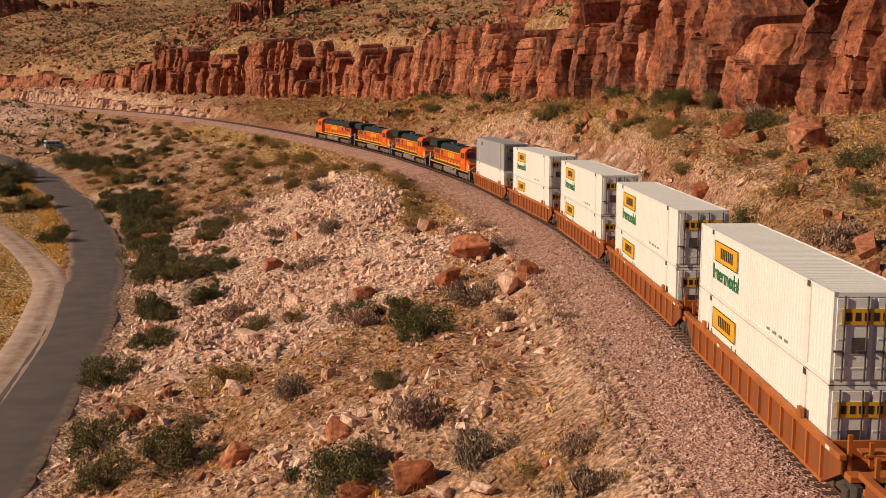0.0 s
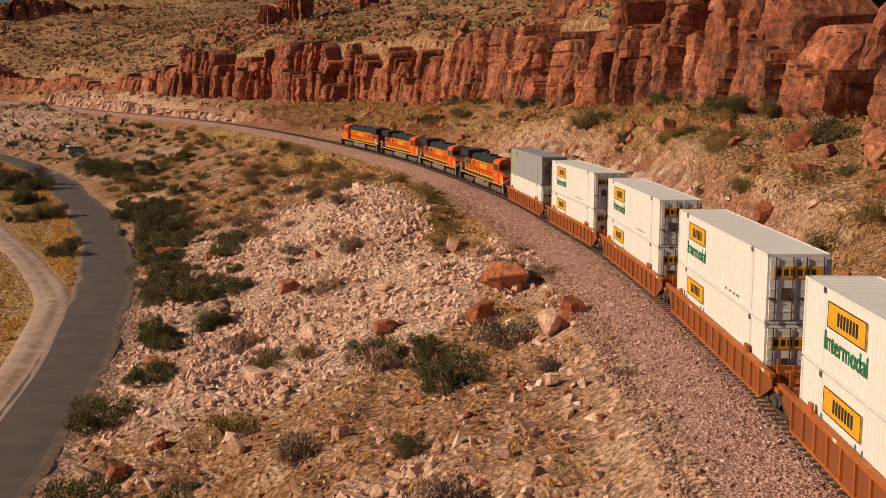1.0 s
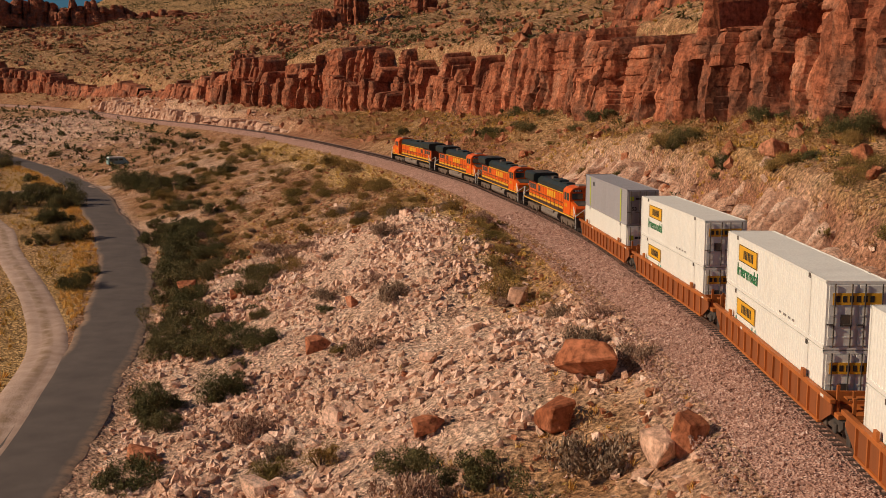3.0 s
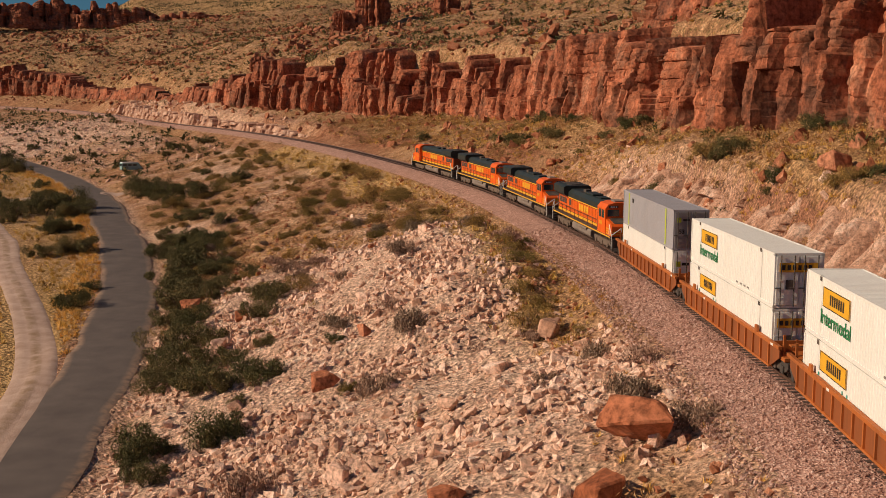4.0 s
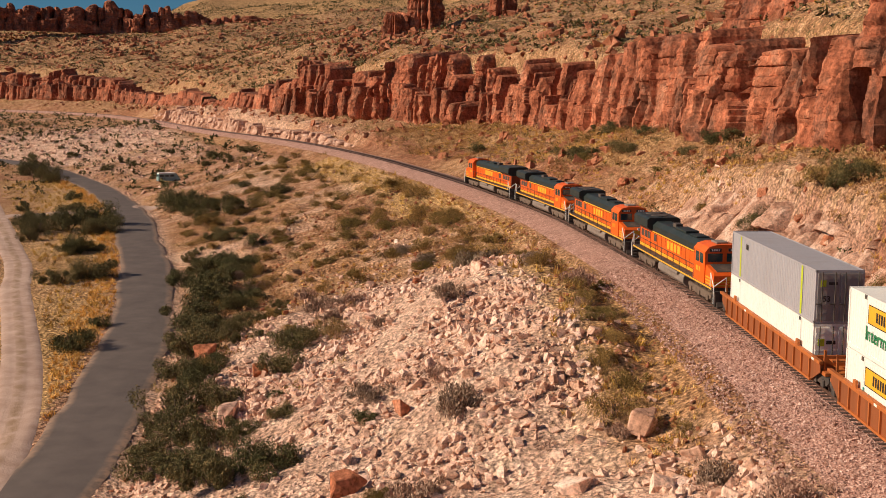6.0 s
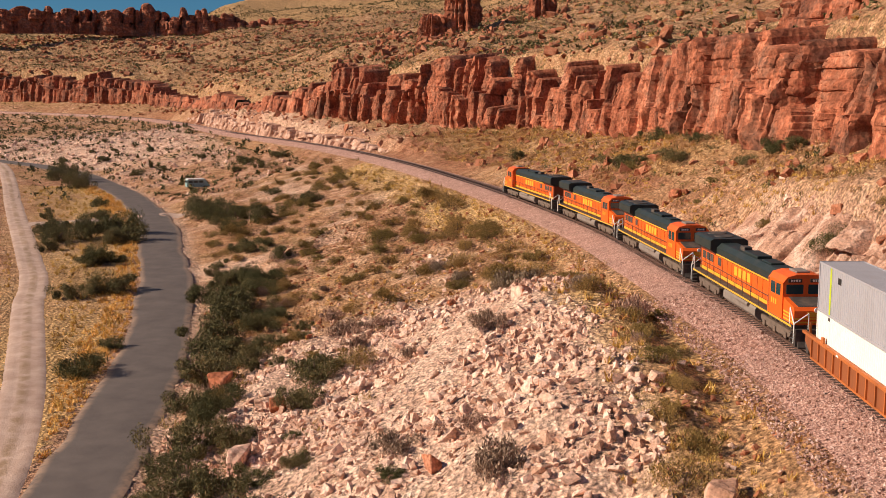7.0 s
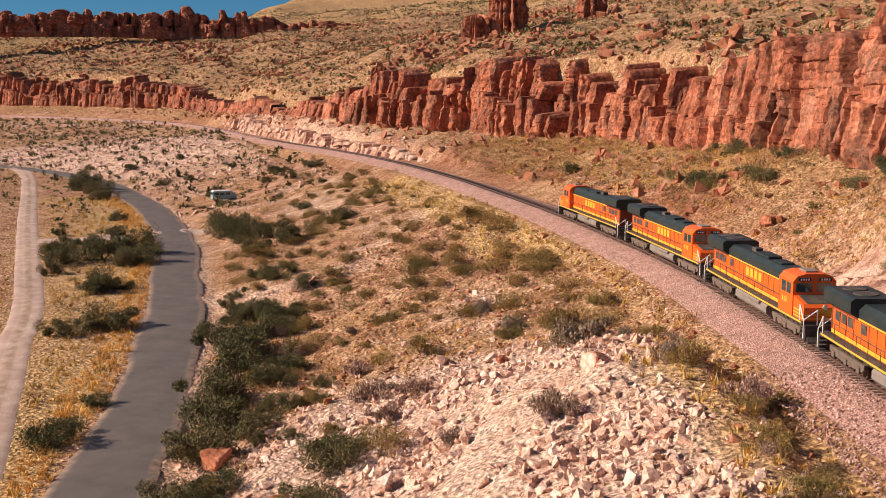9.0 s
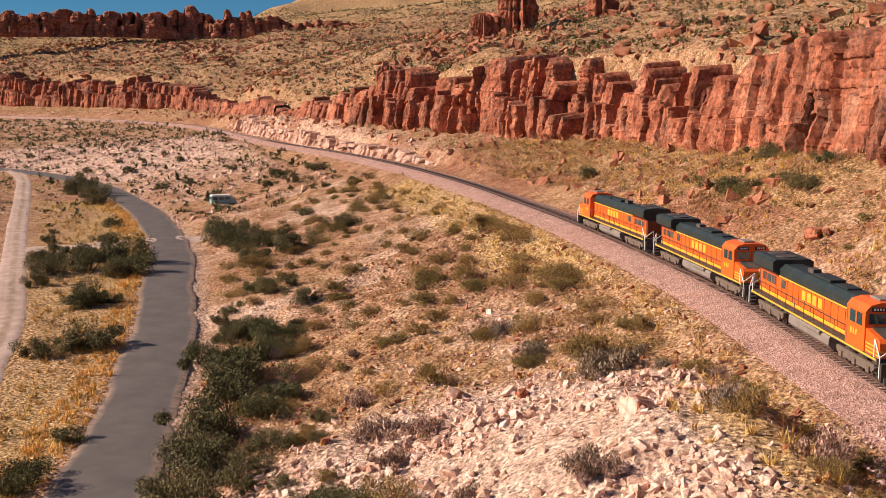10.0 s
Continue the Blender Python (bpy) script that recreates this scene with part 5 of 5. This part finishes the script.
P = scatter(8000, -60, 9, 30, 200, lambda c, x, y: bank(c) * (1 - c["pale"]) * 0.35)
joined("bank_grass", TUFTS, P, sized(len(P), 0.35, 0.8, 1.5), M_STRAW, "sparse dry grass on the bank", "grass", tilt=0.1, sink=0)
P = scatter(9000, -420, -60, 60, 470, lambda c, x, y: clear(c) * (c["dr"] < 0) * 0.25)
joined("far_flat_scrub", FARB, scatter(14000, -520, -90, 300, 640, lambda c, x, y: clear(c) * (c["dt"] < -6) * 0.6), sized(26000, 0.5, 2.2, 2.0), M_LEAF, "dark scrub over the far flats", "scrub", tilt=0.1, sink=0)
joined("flat_scrub", SMALL, P, sized(len(P), 0.4, 1.4, 2.0), M_LEAF2, "olive shrubs on the flat beside the road", "scrub", tilt=0.1, sink=0)


def mesh_of(name, vf, mat, smooth=False):
    me = bpy.data.meshes.new(name)
    me.from_pydata([tuple(v) for v in vf[0].tolist()], [], vf[1].tolist())
    me.materials.append(mat)
    me.update()
    return me


def stems(seed, height=0.7):
    r = np.random.RandomState(seed)
    bm = B()
    for k in range(9):
        a = r.uniform(0, 6.283)
        bar(bm, (0.05 * math.cos(a), 0.05 * math.sin(a), -0.15), (0.45 * math.cos(a), 0.45 * math.sin(a), r.uniform(0.5, 0.9) * height), 0.02, 4)
    return bm


KINDS = {}
for kind, (mat, count, leaf, flat, up, name, label, grp) in {
        0: (M_LEAF, 7500, 0.036, 0.85, 0.35, "creosote_bush", "dense dark green desert bush", "dark green bushes"),
        1: (M_LEAF2, 4200, 0.036, 0.8, 0.6, "desert_shrub", "open olive yellow desert shrub", "olive shrubs"),
        2: (M_TWIG, 3000, 0.065, 0.7, 0.7, "dry_shrub", "leafless grey brown dry shrub", "dry shrubs")}.items():
    for v in range(4):
        top = new(name)
        part("woody_base", stems(200 + 10 * kind + v), M_BARK, top, "thin woody base")
        part("foliage" if kind < 2 else "crown", mesh_of("foliage", leaves(100 + 10 * kind + v, count, leaf, flat, 14, 0.15, up), mat), None, top)
        tagged(top, label, "bush", grp)
        KINDS[kind, v] = [top, False]


def plant(kind, x, y, r):
    v = rnd.randint(4)
    z = float(land(np.array([x]), np.array([y]))[0][0])
    m = Matrix.LocRotScale((x, y, z - 0.08 * r), Euler((0, 0, rnd.uniform(0, 6.28))), None)
    slot = KINDS[kind, v]
    if slot[1]:
        ob = copy_thing(slot[0], m)
    else:
        ob, slot[1] = slot[0], True
        ob.matrix_basis = m
    r *= 1.15 if kind else 1.3
    ob.scale = (r * rnd.uniform(0.9, 1.1), r * rnd.uniform(0.9, 1.1), r * rnd.uniform(0.8, 1.05))
    return ob


# x, y, half width of the bushes, stand by stand
ROADSIDE = [(-52.4, 182.9, 3.2), (-31, 110.7, 2.3), (-60.5, 163.6, 2.2), (-78, 202, 2.9), (-27.7, 85.6, 2.2), (-22.6, 67.7, 1.9), (-19.9, 60.1, 1.5), (-16.6, 61.1, 2.0), (-51, 177, 3.0),
            (-45.7, 161.7, 2.6), (-40.1, 143.1, 2.4), (-56.5, 193, 3.0), (-101, 252, 3.6), (-105, 246, 3.2), (-97, 244, 3.0), (-91, 223, 3.0), (-94.5, 273, 3.4), (-89, 268, 3.2), (-84, 264, 2.8),
            (-75.7, 257, 2.8), (-80, 252, 2.4), (-62.6, 174, 1.3), (-48, 168, 2.6), (-168, 344, 4.0), (-160, 338, 3.4), (-152, 326, 2.6)]
BANKSIDE = [(-7.1, 84.4, 1.3), (-3.1, 80, 1.5), (-1.2, 71.5, 1.7), (-4.9, 49.1, 1.8), (-3.3, 62.3, 0.8), (-59, 207, 2.2), (-63, 200, 2.0), (-53.4, 189.6, 2.8), (-108.5, 240.5, 2.4), (-103.6, 345.6, 2.0),
            (31.7, 142.7, 1.8), (31.8, 124.9, 1.7), (38.5, 109.1, 1.6), (33.8, 86.2, 1.7), (18.5, 140.7, 1.3), (27.1, 148, 1.2), (-1.8, 218.6, 1.7), (9, 200, 1.5), (-30, 270, 1.6), (-20, 128, 0.8),
            (-43, 152, 2.2), (-36, 128, 1.8), (-70, 268, 2.2)]
OLIVE = [(-15.4, 75.6, 2.0), (-15.8, 89.3, 1.5), (-13, 90, 1.4), (3.8, 43.4, 0.7), (25.8, 116.6, 1.4), (29.9, 89.6, 1.0), (27.8, 99.2, 1.2), (14.9, 158.3, 2.2), (17.5, 156, 1.8), (-5.7, 141.2, 1.4),
         (-4.3, 127.1, 1.3), (-3.5, 121.2, 1.7), (0.5, 117.1, 0.9), (-30.3, 158, 1.6), (-36.1, 163.2, 1.2), (-31.8, 192, 1.8), (-25.6, 182.7, 1.5), (-20.5, 181.5, 1.7), (-26.2, 208.4, 1.9),
         (-35.2, 230.6, 2.1), (-40.5, 237.5, 2.2), (-77.5, 246.7, 2.6), (-47, 207.5, 1.5), (-38.4, 196.5, 1.3), (-16.8, 116.5, 0.9), (-6.3, 191.1, 0.8), (-4.6, 134, 1.2), (-6.6, 148, 1.0)]
OLIVE += [(-4.5, 152, 1.1), (-5.2, 146, 0.9), (-3.4, 131, 1.2), (-2.8, 124, 1.4), (-1.6, 119, 1.2), (-4.0, 137, 0.9), (-9.5, 165, 1.3), (-12, 171, 1.2), (-21, 190, 1.5), (-13, 168, 1.0)]
DRY = [(-0.6, 53.1, 1.7), (1.8, 46.5, 1.3), (5.8, 42.5, 1.0), (5.5, 38.5, 1.3), (5.4, 92.1, 1.2), (2.5, 79.2, 1.7), (32.8, 110.3, 2.0), (24.6, 65.7, 1.7), (-25, 155.2, 1.2), (-25.5, 184.2, 1.2),
       (-18.9, 176.7, 2.2), (-32.1, 164.1, 1.3), (-39.4, 180.9, 1.2), (-6.8, 150.2, 1.4), (1.5, 109, 1.3), (3.6, 104, 1.2), (7.2, 62, 0.9), (4.5, 70, 1.0), (-9.5, 66, 1.2), (-12, 46, 1.1)]
for kind, stand in ((0, ROADSIDE), (0, BANKSIDE), (1, OLIVE), (2, DRY)):
    for x, y, r in stand:
        plant(kind, x, y, r)
# looser growth around them
for kind, count, area, test in ((0, 62, (-70, -25, 60, 230), lambda c: 6 < c["dr"] < 17 and c["dt"] < -14), (0, 40, (-140, -55, 120, 300), lambda c: -26 < c["dr"] < -6 and c["dd"] > 4),
                                (1, 200, (-90, 0, 130, 330), lambda c: c["dr"] > 8 and c["dt"] < -9 and c["pale"] < 0.4), (1, 34, (-15, 50, 60, 260), lambda c: c["dt"] > 10 and c["dc"] < -2),
                                (0, 30, (-15, 50, 60, 260), lambda c: c["dt"] > 12 and c["dc"] < -1), (0, 26, (-200, -80, 260, 420), lambda c: c["dr"] > 8 and c["dt"] < -12),
                                (2, 30, (-60, 8, 40, 200), lambda c: c["dr"] > 8 and c["dt"] < -7)):
    made = 0
    for _ in range(count * 12):
        if made >= count:
            break
        x, y = rnd.uniform(area[0], area[1]), rnd.uniform(area[2], area[3])
        c = {k: float(v[0]) for k, v in land(np.array([x]), np.array([y]))[1].items()}
        if test(c):
            plant(kind, x, y, rnd.uniform(0.6, 1.7 if kind else 2.1))
            made += 1


def boulder(seed, mat, flat=0.8):
    v, f = stone(seed, 10, flat)
    bm = B()
    vs = [bm.verts.new(p) for p in v]
    for t in f:
        bm.faces.new([vs[k] for k in t])
    bmesh.ops.dissolve_limit(bm, angle_limit=radians(12), verts=bm.verts, edges=bm.edges)
    bmesh.ops.bevel(bm, geom=bm.edges[:], offset=0.035, segments=1, affect="EDGES")
    bmesh.ops.triangulate(bm, faces=bm.faces)
    bmesh.ops.subdivide_edges(bm, edges=[e for e in bm.edges if e.calc_length() > 0.18], cuts=2, use_grid_fill=True)
    for k in bm.verts:
        n = noise.fractal(k.co * 4.0 + Vector((seed, 0, 0)), 1.0, 2.0, 3)
        k.co += k.normal * 0.035 * n
    bmesh.ops.triangulate(bm, faces=bm.faces)
    me = bpy.data.meshes.new("boulder")
    bm.to_mesh(me)
    bm.free()
    me.materials.append(mat)
    return me


RED_ROCKS = [boulder(300 + k, M_RED1, 0.95) for k in range(6)]
PALE_ROCKS = [boulder(320 + k, M_PALE1, 0.8) for k in range(6)]


def place_boulder(red, x, y, r):
    me = (RED_ROCKS if red else PALE_ROCKS)[rnd.randint(6)]
    z = float(land(np.array([x]), np.array([y]))[0][0])
    ob = new("boulder", me)
    k = 1.65 * r
    ob.matrix_basis = Matrix.LocRotScale((x, y, z + 0.22 * k), Euler((rnd.normal(0, 0.25), rnd.normal(0, 0.25), rnd.uniform(0, 6.28))),
                                         (k * rnd.uniform(0.9, 1.15), k * rnd.uniform(0.85, 1.1), k * rnd.uniform(0.85, 1.25)))
    tagged(ob, "rough rust-red boulder lying on the slope" if red else "pale pinkish broken boulder lying on the slope", "boulder", "red boulders" if red else "pale boulders")


RED_SPOTS = [(2.4, 91.6, 2.0), (0.4, 85.8, 1.7), (-26.9, 97.8, 1.4), (-19.1, 118, 1.1), (-44.3, 160.4, 1.6), (-5.5, 55, 1.0), (-1.2, 46.6, 1.5), (-3.6, 50.8, 0.8), (-11.8, 58.3, 1.2),
             (-21.6, 71.7, 0.8), (-4.1, 47, 0.9), (-6.8, 89.3, 1.0), (-25.8, 96.5, 0.9), (6.4, 77, 1.2), (-17.5, 128, 0.9), (-35, 150, 1.0), (22, 133, 2.0), (26, 120, 1.6), (30, 108, 1.8), (24, 98, 1.2), (33, 96, 2.2)]
PALE_SPOTS = [(-15.8, 157.5, 1.15), (5.2, 77.3, 1.2), (-34.3, 139.6, 1.7), (-24, 73.1, 1.1), (0, 44.7, 0.8), (1.7, 43.5, 0.6), (0.5, 49.9, 0.5), (1.4, 57, 0.8), (2.3, 53.6, 0.6), (-18.5, 68.3, 0.6),
              (-2, 118.7, 1.3), (0.6, 113, 0.9), (-8, 105, 0.8), (-19, 112, 0.8), (3.0, 60, 0.5), (4.2, 66, 0.6), (6.6, 75, 0.5), (-14, 99, 0.9), (-27, 160, 0.9), (-31, 170, 0.8)]
for red, spots in ((True, RED_SPOTS), (False, PALE_SPOTS)):
    for x, y, r in spots:
        place_boulder(red, x, y, r)
for _ in range(150):
    x, y = rnd.uniform(-20, 45), rnd.uniform(60, 290)
    c = land(np.array([x]), np.array([y]))[1]
    if c["dt"][0] > 9 and c["dc"][0] < -1:
        place_boulder(True, x, y, rnd.uniform(0.35, 1.1))
for _ in range(40):
    x, y = rnd.uniform(-45, 6), rnd.uniform(40, 180)
    c = land(np.array([x]), np.array([y]))[1]
    if c["dt"][0] < -8 and c["dr"][0] > 7:
        place_boulder(rnd.rand() < 0.4, x, y, rnd.uniform(0.3, 0.8))


def outcrop(name, x, y, w, d, h, seed, label):
    """A weathered red rock knob with ledges and cracks, standing in the hillside."""
    nu, nv = 72, 30
    U, V_ = np.meshgrid(np.linspace(0, 2 * np.pi, nu), np.linspace(0, 1, nv), indexing="ij")
    cu, su = np.cos(U), np.sin(U)
    ang = fractal(cu * 3 + 7, su * 3 + V_ * 0.4, 1.0, 4, seed) * 0.36 + 0.22 * fractal(cu * 4 + V_ * 4, su * 4 - V_ * 5, 1.0, 4, seed + 8) - 0.5 * np.abs(fractal(cu * 5, su * 5, 1.0, 2, seed + 3))
    bed = 0.03 * np.sign(fractal(V_ * 0, V_ * h, 1.6, 2, seed + 5))
    rr = (1 + ang + bed) * (1 - 0.14 * V_) * np.sqrt(np.clip(1.02 - V_ ** 14, 0.0, 1))
    zz = land(np.array([x]), np.array([y]))[0][0] - 2.0
    X, Y, Z = x + w * rr * cu, y + d * rr * su, zz + (h + 2) * V_ * (1 + 0.12 * ang)
    me = surface(name, np.stack([X.ravel(), Y.ravel(), Z.ravel()], 1), grid_faces(nu, nv), M_CLIFF)
    return tagged(new(name, me), label, "rock outcrop")


outcrop("rock_outcrop", -80, 503, 8, 7, 20, 3, "tall red rock knob on the hillside")
outcrop("rock_outcrop", -92, 500, 7, 6, 10, 4, "red rock knob on the hillside")
outcrop("rock_outcrop", -50, 520, 7, 6, 9, 7, "red rock knob on the hillside")
outcrop("rock_outcrop", -112, 440, 5, 4, 4, 8, "low pale brown outcrop on the hillside")
outcrop("rock_outcrop", 25, 260, 9, 7, 10, 10, "red rock ledge above the cliff")
outcrop("rock_outcrop", 42, 215, 11, 9, 12, 14, "red rock ledge above the cliff")

# ---------------------------------------------------------------- van and masts
M_VAN = plain("pale_blue_van_paint", (0.26, 0.44, 0.43), 0.35, 0, 0.3)
M_TYRE = plain("tyre_rubber", (0.03, 0.028, 0.027), 0.8)


def van(x, y, heading):
    top = new("parked_van")
    z = float(land(np.array([x]), np.array([y]))[0][0])
    part("body", prism(B(), [(-2.7, 0.45), (2.75, 0.45), (2.8, 1.0), (2.35, 1.3), (1.85, 2.2), (-2.6, 2.25), (-2.72, 1.3)], -1.0, 1.0), M_VAN, top, "teal blue van body")
    part("roof", prism(B(), [(-2.6, 2.25), (1.85, 2.2), (1.6, 2.42), (-2.5, 2.48)], -0.98, 0.98), M_WHITE, top, "white van roof")
    for s_ in (-1, 1):
        for a in (-2.35, -1.1, 0.2):
            part("window", box(B(), a, a + 1.05, s_ * 1.0, s_ * 1.012, 1.45, 2.0), M_GLASS, top, "dark side window")
        for a in (-1.75, 1.75):
            w = part("wheel", bar(B(), (a, s_ * 0.78, 0.36), (a, s_ * 1.02, 0.36), 0.36, 20), M_TYRE, top)
            part("rim", bar(B(), (a, s_ * 1.0, 0.36), (a, s_ * 1.03, 0.36), 0.2, 14), M_TANK, w)
    for y_ in (-0.5, 0.5):
        part("rear_window", box(B(), -2.76, -2.66, y_ - 0.32, y_ + 0.32, 1.5, 2.05), M_GLASS, top, "dark rear window")
    part("bumper", box(B(), -2.9, -2.7, -0.95, 0.95, 0.4, 0.6, 0.03), M_TANK, top)
    top.matrix_basis = pose(x, y, z + 0.05, 0, 0, heading)
    return tagged(top, "teal blue van with a white roof parked on dirt", "van")


van(-113.4, 313.1, 38)


def mast(x, y, h):
    top = new("skyline_mast")
    z = float(land(np.array([x]), np.array([y]))[0][0])
    part("pole", bar(B(), (0, 0, -1), (0, 0, h), 0.16, 8), M_TANK, top)
    part("antenna", bar(B(), (0, 0, h), (0, 0, h + 2), 0.12, 6), M_TANK, top)
    top.matrix_basis = pose(x, y, z, 0, 0, 0)
    return tagged(top, "thin grey mast on the far rim", "mast", "masts on the rim")


for x, y, h in ((-372, 880, 12), (-340, 892, 15), (-330, 890, 14)):
    mast(x, y, h)
